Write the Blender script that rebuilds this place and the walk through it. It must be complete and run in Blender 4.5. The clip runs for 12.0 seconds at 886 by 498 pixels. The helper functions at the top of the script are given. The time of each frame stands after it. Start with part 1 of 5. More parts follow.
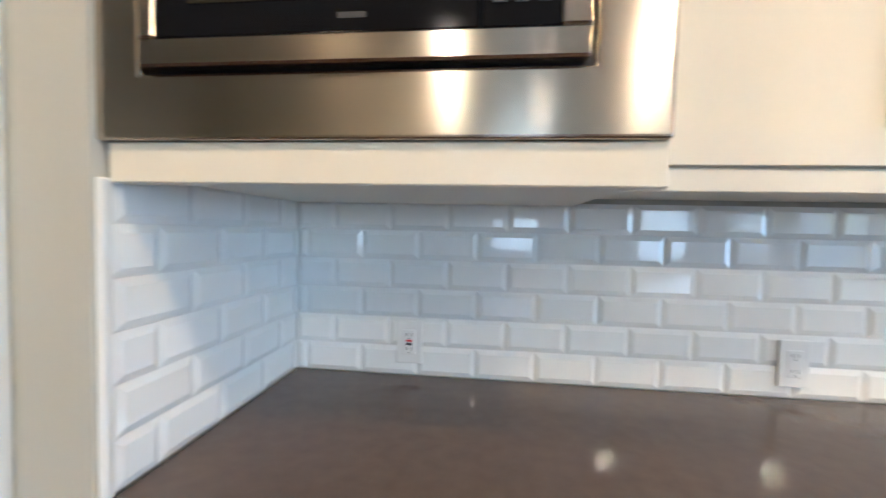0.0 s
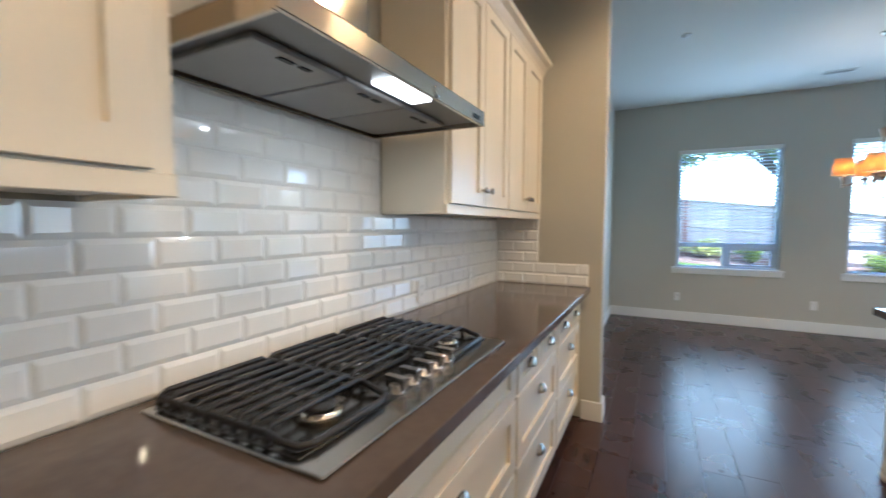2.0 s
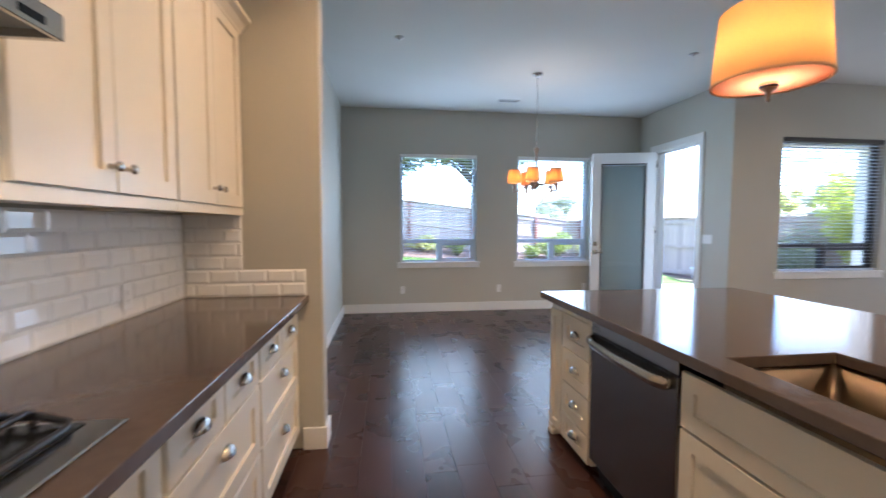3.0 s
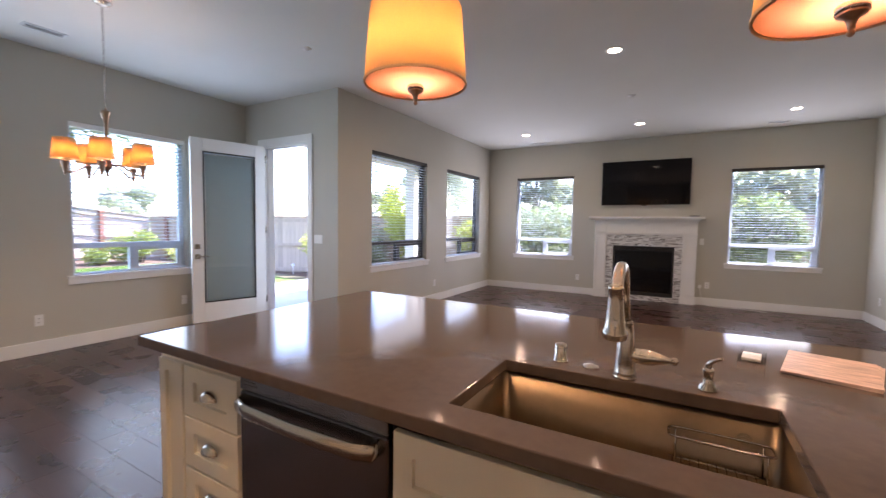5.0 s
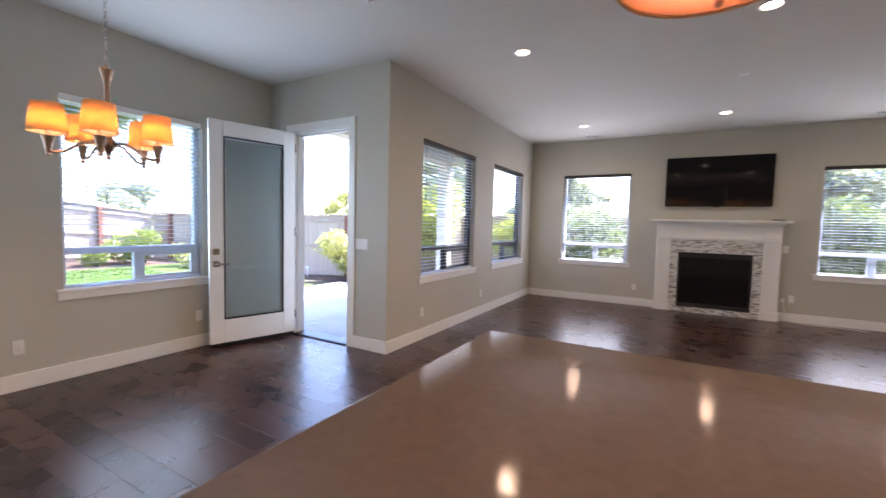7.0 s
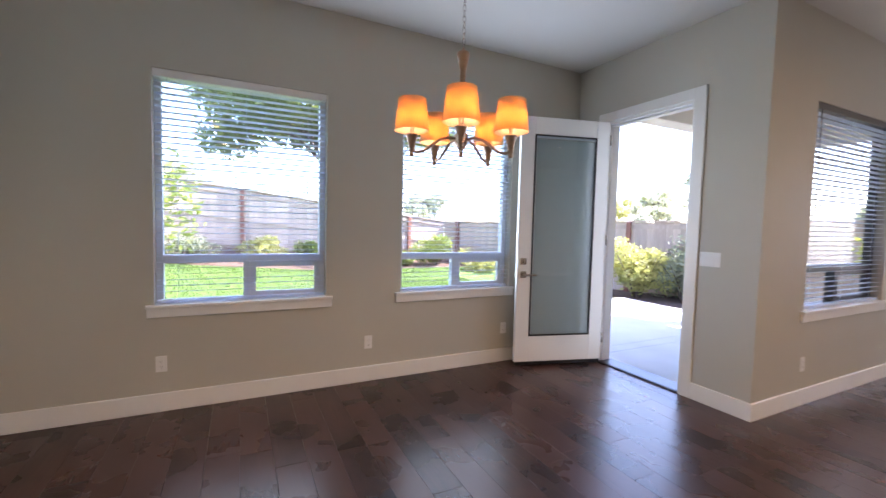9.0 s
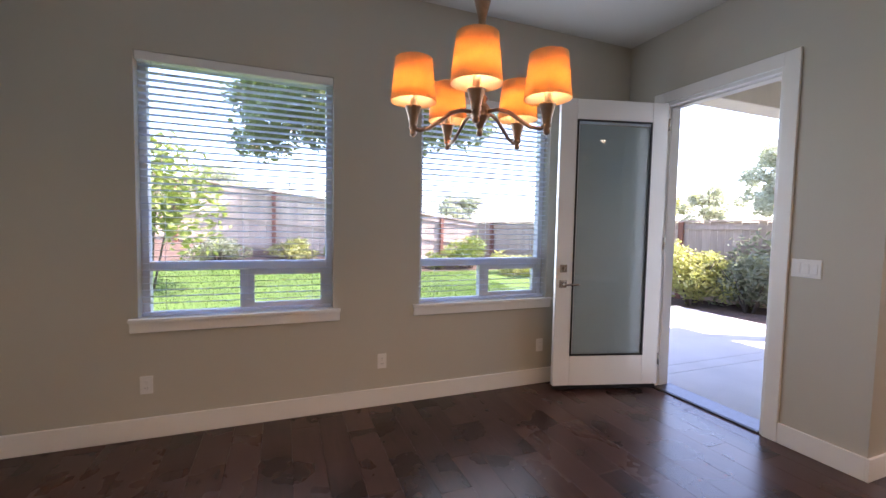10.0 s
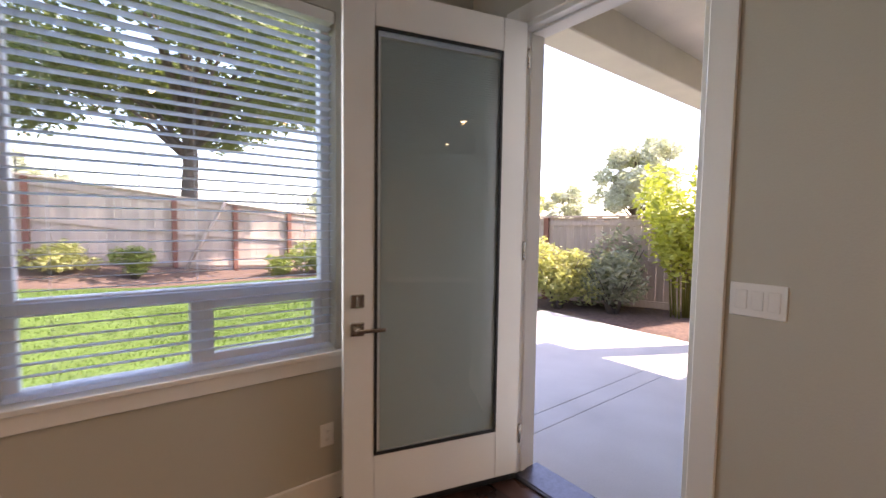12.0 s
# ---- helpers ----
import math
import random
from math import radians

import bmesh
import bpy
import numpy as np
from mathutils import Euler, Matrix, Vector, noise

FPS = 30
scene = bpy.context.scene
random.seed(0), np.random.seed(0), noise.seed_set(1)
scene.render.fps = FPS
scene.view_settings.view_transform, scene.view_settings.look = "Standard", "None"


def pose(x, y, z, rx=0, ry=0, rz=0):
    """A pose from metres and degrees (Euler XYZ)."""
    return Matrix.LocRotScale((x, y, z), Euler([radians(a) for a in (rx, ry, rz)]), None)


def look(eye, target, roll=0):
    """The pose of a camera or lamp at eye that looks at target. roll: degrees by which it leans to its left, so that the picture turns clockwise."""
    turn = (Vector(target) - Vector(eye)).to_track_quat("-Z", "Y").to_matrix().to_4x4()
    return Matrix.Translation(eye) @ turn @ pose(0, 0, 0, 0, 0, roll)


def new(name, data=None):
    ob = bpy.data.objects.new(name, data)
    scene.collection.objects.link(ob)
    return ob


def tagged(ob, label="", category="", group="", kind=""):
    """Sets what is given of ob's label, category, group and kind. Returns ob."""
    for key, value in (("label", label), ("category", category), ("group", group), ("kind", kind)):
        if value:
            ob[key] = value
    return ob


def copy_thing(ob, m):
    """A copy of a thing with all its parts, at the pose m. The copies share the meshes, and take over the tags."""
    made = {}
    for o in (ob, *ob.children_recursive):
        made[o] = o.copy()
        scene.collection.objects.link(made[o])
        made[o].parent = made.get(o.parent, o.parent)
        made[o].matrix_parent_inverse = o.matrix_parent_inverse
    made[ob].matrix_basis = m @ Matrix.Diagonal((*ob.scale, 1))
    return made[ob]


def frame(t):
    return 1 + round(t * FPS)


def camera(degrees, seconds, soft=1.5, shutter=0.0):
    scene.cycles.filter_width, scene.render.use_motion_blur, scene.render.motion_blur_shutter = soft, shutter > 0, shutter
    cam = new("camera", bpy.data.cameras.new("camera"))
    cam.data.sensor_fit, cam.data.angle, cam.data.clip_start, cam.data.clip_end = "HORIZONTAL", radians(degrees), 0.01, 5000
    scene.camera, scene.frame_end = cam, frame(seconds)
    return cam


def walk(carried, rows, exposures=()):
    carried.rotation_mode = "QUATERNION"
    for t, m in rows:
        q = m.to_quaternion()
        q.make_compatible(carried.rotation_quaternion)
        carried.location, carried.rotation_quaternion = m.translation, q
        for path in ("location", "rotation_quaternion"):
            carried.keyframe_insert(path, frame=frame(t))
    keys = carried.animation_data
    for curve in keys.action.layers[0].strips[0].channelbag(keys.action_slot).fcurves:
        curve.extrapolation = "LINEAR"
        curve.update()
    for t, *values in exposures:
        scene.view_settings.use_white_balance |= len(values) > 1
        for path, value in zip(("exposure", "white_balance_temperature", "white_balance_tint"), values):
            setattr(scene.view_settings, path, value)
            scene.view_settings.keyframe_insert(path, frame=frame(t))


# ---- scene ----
cam = camera(94.2, 12.0, soft=1.45, shutter=0.3)
PATH = [
    (0, (0.218, 0.421, 1.317), (-0.006, 2.406, 1.232), 1.3),
    (0.5, (0.36, 0.455, 1.322), (0.746, 2.416, 1.243), 0.9),
    (1, (0.545, 0.46, 1.337), (1.495, 2.217, 1.236), 0.4),
    (1.5, (0.775, 0.445, 1.333), (2.19, 1.855, 1.231), 0.1),
    (2, (1.02, 0.438, 1.348), (2.793, 1.353, 1.235), 0.2),
    (2.5, (1.285, 0.405, 1.343), (3.255, 0.731, 1.228), 0.2),
    (3, (1.496, 0.364, 1.344), (3.475, 0.098, 1.227), 0.1),
    (3.5, (1.655, 0.366, 1.358), (3.493, -0.415, 1.232), 0.1),
    (3.7, (1.71, 0.356, 1.36), (3.465, -0.587, 1.232), 0.1),
    (5.3, (2.305, 0.13, 1.38), (3.155, -1.672, 1.262), 1.0),
    (5.5, (2.395, 0.082, 1.382), (3.188, -1.751, 1.26), 1.1),
    (6, (2.676, -0.055, 1.375), (3.396, -1.917, 1.254), 1.2),
    (6.5, (3.0, -0.178, 1.392), (3.786, -2.013, 1.27), 1.3),
    (7, (3.303, -0.237, 1.402), (4.288, -1.974, 1.283), 1.4),
    (7.5, (3.585, -0.295, 1.406), (4.826, -1.86, 1.288), 1.4),
    (7.7, (3.675, -0.322, 1.408), (5.006, -1.809, 1.289), 1.4),
    (9.3, (4.446, -0.39, 1.382), (6.279, -1.182, 1.269), 1.3),
    (9.5, (4.517, -0.455, 1.382), (6.366, -1.209, 1.27), 1.2),
    (10, (4.74, -0.669, 1.388), (6.601, -1.394, 1.276), 1.1),
    (10.5, (5.008, -0.945, 1.406), (6.847, -1.722, 1.286), 0.9),
    (11, (5.265, -1.294, 1.412), (7.05, -2.187, 1.286), 0.7),
    (11.5, (5.543, -1.671, 1.401), (7.249, -2.708, 1.278), 0.7),
    (12, (5.854, -2.037, 1.408), (7.443, -3.246, 1.288), 0.8),
]
walk(cam, [(t, look(eye, target, roll)) for t, eye, target, roll in PATH],
     exposures=[(0, 4.0, 4480, 8), (1.0, 3.76, 4670, 13), (2.0, 3.36, 4830, 10), (3.0, 3.3, 5200, 19), (5.5, 3.25, 5800, 28), (7.5, 3.3, 5760, 26), (9.5, 3.03, 6150, 31), (10.5, 2.6, 6500, 33), (12, 2.52, 7300, 34)])

# ---- world and sun ----
SUN_DIR = Vector((-0.283, -0.542, 0.788)).normalized()
world = bpy.data.worlds.new("sky")
scene.world = world
world.use_nodes = True
wn = world.node_tree.nodes
sky = wn.new("ShaderNodeTexSky")
sky.sky_type = "NISHITA"
sky.sun_disc = False
sky.sun_elevation = radians(52)
sky.sun_rotation = math.atan2(SUN_DIR.x, SUN_DIR.y)
world.node_tree.links.new(sky.outputs[0], wn["Background"].inputs[0])
wn["Background"].inputs[1].default_value = 0.15


def lamp(name, kind, power, m, color=(1, 1, 1), size=0.1, spot=150):
    data = bpy.data.lights.new(name, kind)
    data.energy, data.color = power, color
    if kind == "SUN":
        data.angle = radians(size)
    elif kind == "AREA":
        if isinstance(size, tuple):
            data.shape, data.size, data.size_y = "RECTANGLE", size[0], size[1]
        else:
            data.shape, data.size = "DISK", size
    else:
        data.shadow_soft_size = size
    if kind == "SPOT":
        data.spot_size, data.spot_blend = radians(spot), 0.6
    ob = new(name, data)
    ob.matrix_world = m
    return ob


lamp("sun", "SUN", 3.0, look(SUN_DIR * 30, (0, 0, 0)), (1, 0.95, 0.87), 0.5)
WARM, AMBER = (1.0, 0.60, 0.25), (1.0, 0.66, 0.34)
# The six cans with y above -3 are unseen, added to light the kitchen.
CANS = [(2.78, -4.15), (4.69, -4.15), (4.73, -7.38), (2.79, -7.35), (0.80, -7.36), (0.85, -4.15), (-0.6, -0.1), (1.0, -0.1), (3.3, 0.0), (-0.2, -2.3), (1.6, -2.3), (3.4, -2.3)]
CEIL = 3.08
for cx, cy in CANS:
    lamp("recessed_light_bulb", "SPOT", (8 if cx < 0 else 9 if cx < 2 else 14) if cy > -1 else 9 if cy > -3 else 1.6, look((cx, cy, CEIL - 0.02), (cx, cy, 0)), WARM if cy > -1 else AMBER, 0.1 if cy > -1 else 0.035, 165)

# sky light in the window and door openings
SKYLIGHT, YARDLIGHT = (0.80, 0.965, 1.0), (1.0, 0.97, 0.85)
for (ox, oy, oz), (dx, dy), ow, oh, power in (
        ((7.79, -0.42, 1.6), (-1, 0), 1.1, 1.55, 2.7), ((7.79, -2.26, 1.6), (-1, 0), 1.1, 1.55, 2.1), ((6.9, -3.74, 1.25), (0, 1), 0.8, 2.3, 0.9),
        ((5.945, -5.12, 1.6), (-1, 0), 1.35, 1.55, 1.0), ((5.945, -7.29, 1.6), (-1, 0), 1.35, 1.55, 1.0),
        ((4.69, -8.54, 1.6), (0, 1), 1.1, 1.55, 2.6), ((0.80, -8.54, 1.6), (0, 1), 1.1, 1.55, 2.6)):
    lamp("window_skylight", "AREA", power, look((ox, oy, oz), (ox + dx, oy + dy, oz)), YARDLIGHT if oy < -5 else SKYLIGHT, (ow, oh))

# ---- materials ----


def mat(name, color, rough=0.5, metal=0.0, var=0.12, scale=6.0, bump=0.0, bscale=60.0, spec=0.5, rvar=0.0, stretch=(1, 1, 1), coat=0.0, rnd=0.0, brushed=None):
    m = bpy.data.materials.new(name)
    m.use_nodes = True
    t = m.node_tree
    n, link = t.nodes, t.links.new
    b = n["Principled BSDF"]
    b.inputs["Roughness"].default_value, b.inputs["Metallic"].default_value = rough, metal
    b.inputs["Specular IOR Level"].default_value = spec
    b.inputs["Coat Weight"].default_value = coat
    co = n.new("ShaderNodeTexCoord")
    mp = n.new("ShaderNodeMapping")
    mp.inputs["Scale"].default_value = stretch
    link(co.outputs["Object"], mp.inputs[0])
    nz = n.new("ShaderNodeTexNoise")
    nz.inputs["Scale"].default_value, nz.inputs["Detail"].default_value = scale, 5
    link(mp.outputs[0], nz.inputs["Vector"])
    fine = n.new("ShaderNodeTexNoise")
    fine.inputs["Scale"].default_value, fine.inputs["Detail"].default_value = bscale, 3
    link(mp.outputs[0], fine.inputs["Vector"])
    add = n.new("ShaderNodeMath")
    add.operation = "MULTIPLY_ADD"
    link(fine.outputs[0], add.inputs[0])
    add.inputs[1].default_value = 0.35
    link(nz.outputs[0], add.inputs[2])
    if rnd:
        oi = n.new("ShaderNodeObjectInfo")
        ra = n.new("ShaderNodeMath")
        ra.operation = "MULTIPLY_ADD"
        link(oi.outputs["Random"], ra.inputs[0])
        ra.inputs[1].default_value = rnd
        link(add.outputs[0], ra.inputs[2])
        add = ra
    mix = n.new("ShaderNodeMix")
    mix.data_type = "RGBA"
    c = Vector(color)
    mix.inputs["A"].default_value = (*(c * (1 - var)), 1)
    mix.inputs["B"].default_value = (*(min(1, v * (1 + var)) for v in c), 1)
    mr = n.new("ShaderNodeMapRange")
    mr.inputs["From Min"].default_value, mr.inputs["From Max"].default_value = 0.4, 0.95 + rnd
    link(add.outputs[0], mr.inputs[0])
    link(mr.outputs[0], mix.inputs["Factor"])
    link(mix.outputs["Result"], b.inputs["Base Color"])
    if rvar:
        rr = n.new("ShaderNodeMapRange")
        rr.inputs["To Min"].default_value, rr.inputs["To Max"].default_value = rough - rvar, rough + rvar
        link(nz.outputs[0], rr.inputs[0])
        link(rr.outputs[0], b.inputs["Roughness"])
    if brushed:
        # long blur across the brushing
        b.inputs["Anisotropic"].default_value = 0.85
        tg = n.new("ShaderNodeCombineXYZ")
        for k in range(3):
            tg.inputs[k].default_value = brushed[k]
        link(tg.outputs[0], b.inputs["Tangent"])
    if bump:
        bp = n.new("ShaderNodeBump")
        bp.inputs["Strength"].default_value, bp.inputs["Distance"].default_value = bump, 0.004
        link(fine.outputs[0], bp.inputs["Height"])
        link(bp.outputs[0], b.inputs["Normal"])
    return m


def glow(name, color, strength):
    m = bpy.data.materials.new(name)
    m.use_nodes = True
    b = m.node_tree.nodes["Principled BSDF"]
    b.inputs["Base Color"].default_value = (*color, 1)
    b.inputs["Emission Color"].default_value = (*color, 1)
    b.inputs["Emission Strength"].default_value = strength
    return m


def glassy(name, color, rough=0.0, thin=True):
    m = bpy.data.materials.new(name)
    m.use_nodes = True
    t = m.node_tree
    n, link = t.nodes, t.links.new
    out = n["Material Output"]
    n.remove(n["Principled BSDF"])
    tr, gl, mx, fr = n.new("ShaderNodeBsdfTransparent"), n.new("ShaderNodeBsdfGlossy"), n.new("ShaderNodeMixShader"), n.new("ShaderNodeLayerWeight")
    tr.inputs[0].default_value = (*color, 1)
    gl.inputs["Roughness"].default_value = rough
    fr.inputs["Blend"].default_value = 0.5
    pw, ad = n.new("ShaderNodeMath"), n.new("ShaderNodeMath")
    pw.operation, ad.operation = "POWER", "MULTIPLY_ADD"
    link(fr.outputs["Facing"], pw.inputs[0])
    pw.inputs[1].default_value, ad.inputs[1].default_value, ad.inputs[2].default_value = 4.5, 0.7, 0.045
    link(pw.outputs[0], ad.inputs[0])
    link(ad.outputs[0], mx.inputs[0])
    link(tr.outputs[0], mx.inputs[1])
    link(gl.outputs[0], mx.inputs[2])
    link(mx.outputs[0], out.inputs[0])
    return m


WALL = mat("wall_paint", (0.50, 0.485, 0.42), 0.6, var=0.03, scale=1.5, bump=0.15, bscale=180, spec=0.3)
CEILM = mat("ceiling_paint", (0.69, 0.685, 0.64), 0.8, var=0.03, scale=1.2, bump=0.2, bscale=120, spec=0.2)
TRIM = mat("white_trim_paint", (0.80, 0.80, 0.77), 0.35, var=0.03, scale=3, bump=0.04, bscale=90)
CABM = mat("cream_cabinet_paint", (0.77, 0.71, 0.58), 0.3, var=0.03, scale=2.5, bump=0.04, bscale=140, rvar=0.05)
TILEM = mat("white_glazed_tile", (0.85, 0.85, 0.825), 0.035, var=0.03, scale=9, bump=0.03, bscale=25, rnd=0.2)
GROUT = mat("white_grout", (0.74, 0.735, 0.71), 0.85, var=0.08, scale=20, bump=0.3, bscale=300)
STONE = mat("brown_quartz", (0.096, 0.072, 0.059), 0.085, var=0.09, scale=30, bump=0.02, bscale=380, rvar=0.015, spec=0.34)
STEEL = mat("brushed_stainless_steel", (0.52, 0.455, 0.365), 0.19, 1.0, var=0.03, scale=40, bump=0.0, bscale=60, stretch=(0.05, 1, 14), rvar=0.012, brushed=(0, 0.05, 1))
SINKM = mat("satin_sink_steel", (0.24, 0.185, 0.125), 0.36, 1.0, var=0.05, scale=30, rvar=0.03)
CHROME = mat("brushed_nickel", (0.52, 0.48, 0.43), 0.2, 1.0, var=0.05, scale=30)
BRONZE = mat("antique_bronze", (0.36, 0.26, 0.19), 0.33, 1.0, var=0.2, scale=25, rvar=0.08)
IRON = mat("cast_iron", (0.022, 0.022, 0.024), 0.42, 0.3, var=0.2, scale=60, bump=0.25, bscale=300)
BLACK = mat("black_glass", (0.006, 0.006, 0.007), 0.06, var=0.1, scale=4, spec=0.25)
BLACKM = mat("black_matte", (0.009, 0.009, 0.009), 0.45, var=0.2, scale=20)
DARKW = mat("dark_window_vinyl", (0.035, 0.032, 0.03), 0.4, var=0.15, scale=8)
VINYL = mat("white_vinyl", (0.74, 0.76, 0.76), 0.35, var=0.03, scale=5)

PLASTIC = mat("white_plastic", (0.78, 0.78, 0.76), 0.3, var=0.02, scale=10)
CONCRETE = mat("concrete", (0.46, 0.455, 0.44), 0.8, var=0.12, scale=1.6, bump=0.25, bscale=90)
STUCCO = mat("stucco", (0.72, 0.66, 0.55), 0.9, var=0.08, scale=3, bump=0.5, bscale=110)
FENCEW = mat("weathered_cedar", (0.46, 0.36, 0.29), 0.85, var=0.3, scale=5, bump=0.4, bscale=35, stretch=(4, 4, 0.4), rnd=0.5)
POSTW = mat("redwood_post", (0.21, 0.085, 0.055), 0.8, var=0.25, scale=6, bump=0.3, bscale=30, stretch=(4, 4, 0.4))
BARK = mat("bark", (0.10, 0.078, 0.06), 0.9, var=0.35, scale=7, bump=0.8, bscale=25)
LAWN = mat("lawn", (0.085, 0.145, 0.022), 0.9, var=0.25, scale=2.5, bump=0.5, bscale=120)
MULCH = mat("bark_mulch", (0.12, 0.075, 0.055), 0.95, var=0.4, scale=14, bump=0.9, bscale=60)
TERRAIN = mat("dry_ground", (0.16, 0.14, 0.08), 0.95, var=0.3, scale=0.4, bump=0.4, bscale=20)
ROOFM = mat("roof_shingle", (0.11, 0.10, 0.09), 0.9, var=0.2, scale=8, bump=0.5, bscale=60)
GLASS = glassy("window_glass", (0.96, 0.98, 0.98))
CLEAR = glassy("clear_acrylic", (0.93, 0.94, 0.94), 0.02)


def leafmat(name, color, var=0.35, through_color=None, share_through=0.4):
    """A thin sheet that lets part of the light through."""
    m = mat(name, color, 0.5, var=var, scale=3, rnd=0.0)
    n, link = m.node_tree.nodes, m.node_tree.links.new
    b = n["Principled BSDF"]
    tl, mx = n.new("ShaderNodeBsdfTranslucent"), n.new("ShaderNodeMixShader")
    tl.inputs[0].default_value = (*through_color, 1) if through_color else (color[0] * 1.6, color[1] * 1.7, color[2], 1)
    mx.inputs[0].default_value = share_through
    link(b.outputs[0], mx.inputs[1])
    link(tl.outputs[0], mx.inputs[2])
    link(mx.outputs[0], n["Material Output"].inputs[0])
    return m


SLATM = leafmat("white_blind_slat", (0.66, 0.71, 0.77), 0.03, (0.86, 0.90, 0.95), 0.58)
LEAF = leafmat("tree_leaf", (0.15, 0.185, 0.075), 0.5)
LEAFY = leafmat("citrus_leaf", (0.22, 0.26, 0.07))
LEAFH = leafmat("hedge_leaf", (0.16, 0.19, 0.095))
LEAFP = leafmat("pale_leaf", (0.40, 0.39, 0.17))
LEAFB = leafmat("bamboo_leaf", (0.34, 0.36, 0.07))
# Grey-green leaf of the far trees, paled to put distance haze into its colour.
LEAFE = leafmat("hazed_leaf", (0.40, 0.41, 0.36))
LEAFG = leafmat("grey_leaf", (0.25, 0.26, 0.20))

# ---- mesh helpers ----


def box(bm, a, b, bev=0.0, seg=1, m=None):
    lo = [min(p, q) for p, q in zip(a, b)]
    hi = [max(p, q) for p, q in zip(a, b)]
    if hi[0] - lo[0] < 1e-6 or hi[1] - lo[1] < 1e-6 or hi[2] - lo[2] < 1e-6:
        return []
    vs = [bm.verts.new((x, y, z)) for z in (lo[2], hi[2]) for y in (lo[1], hi[1]) for x in (lo[0], hi[0])]
    fs = [bm.faces.new([vs[i] for i in f]) for f in ((0, 2, 3, 1), (4, 5, 7, 6), (0, 1, 5, 4), (2, 6, 7, 3), (0, 4, 6, 2), (1, 3, 7, 5))]
    if bev:
        es = list({e for f in fs for e in f.edges})
        r = bmesh.ops.bevel(bm, geom=es, offset=bev, segments=seg, affect="EDGES", profile=0.5)
        vs = list({v for f in r["faces"] for v in f.verts} | {v for v in vs if v.is_valid})
    if m:
        bmesh.ops.transform(bm, matrix=m, verts=vs)
    return vs


def lathe(bm, prof, seg=20, m=None, cap=True):
    """A turned shape about z from (radius, height) pairs."""
    rings = []
    for r, z in prof:
        rings.append([bm.verts.new((r * math.cos(2 * math.pi * i / seg), r * math.sin(2 * math.pi * i / seg), z)) for i in range(seg)])
    for p, q in zip(rings, rings[1:]):
        for i in range(seg):
            j = (i + 1) % seg
            f = bm.faces.new((p[i], p[j], q[j], q[i]))
            f.smooth = True
    if cap:
        bm.faces.new(rings[0][::-1])
        bm.faces.new(rings[-1])
    vs = [v for r in rings for v in r]
    if m:
        bmesh.ops.transform(bm, matrix=m, verts=vs)
    return vs


def tube(bm, pts, r, seg=8):
    """A round bar through the points; r a radius or one for each point."""
    pts = [Vector(p) for p in pts]
    rs = r if isinstance(r, (list, tuple)) else [r] * len(pts)
    rings, up = [], Vector((0.02, 0.03, 1)).normalized()
    for i, p in enumerate(pts):
        d = (pts[min(i + 1, len(pts) - 1)] - pts[max(i - 1, 0)]).normalized()
        if abs(d.dot(up)) > 0.95:
            up = Vector((1, 0.05, 0)) if abs(d.z) > 0.5 else Vector((0, 0, 1))
        s = d.cross(up).normalized()
        u = s.cross(d).normalized()
        up = u
        rings.append([bm.verts.new(p + rs[i] * (math.cos(a) * s + math.sin(a) * u)) for a in (2 * math.pi * k / seg for k in range(seg))])
    for p, q in zip(rings, rings[1:]):
        for i in range(seg):
            f = bm.faces.new((p[i], p[(i + 1) % seg], q[(i + 1) % seg], q[i]))
            f.smooth = True
    bm.faces.new(rings[0][::-1])
    bm.faces.new(rings[-1])


def finish(bm, name, material, flip=True):
    if flip:
        bmesh.ops.recalc_face_normals(bm, faces=bm.faces[:])
    me = bpy.data.meshes.new(name)
    bm.to_mesh(me)
    bm.free()
    me.materials.append(material)
    return me


def thing(name, label="", category="", group="", kind="", at=(0, 0, 0), rz=0.0):
    ob = new(name)
    ob.empty_display_size = 0.1
    ob.matrix_world = pose(*at, 0, 0, rz)
    return tagged(ob, label, category, group, kind)


def part(name, bm, material, parent=None, label="", m=None):
    ob = new(name, finish(bm, name, material))
    ob.parent = parent
    if m:
        ob.matrix_basis = m
    return tagged(ob, label)


def share(name, me, parent, m):
    ob = new(name, me)
    ob.parent = parent
    ob.matrix_basis = m
    return ob


def solo(name, bm, material, label="", category="", group="", kind=""):
    return tagged(new(name, finish(bm, name, material)), label, category, group, kind)


def boxes(*pairs, bev=0.0):
    bm = bmesh.new()
    for a, b in pairs:
        box(bm, a, b, bev)
    return bm


def slab(bm, xs, ys, z0, z1, open_cells):
    """A slab over a grid of lines, open in the cells named."""
    v = {}

    def at(i, j, k):
        if (i, j, k) not in v:
            v[i, j, k] = bm.verts.new((xs[i], ys[j], (z0, z1)[k]))
        return v[i, j, k]
    cells = [(i, j) for i in range(len(xs) - 1) for j in range(len(ys) - 1) if (i, j) not in open_cells]
    for i, j in cells:
        for k in (0, 1):
            q = (at(i, j, k), at(i + 1, j, k), at(i + 1, j + 1, k), at(i, j + 1, k))
            bm.faces.new(q if k else q[::-1])
        for di, dj, a, b in ((-1, 0, (0, 0), (0, 1)), (1, 0, (1, 1), (1, 0)), (0, -1, (1, 0), (0, 0)), (0, 1, (0, 1), (1, 1))):
            if (i + di, j + dj) not in cells:
                p, q = (i + a[0], j + a[1]), (i + b[0], j + b[1])
                bm.faces.new((at(*p, 0), at(*q, 0), at(*q, 1), at(*p, 1)))


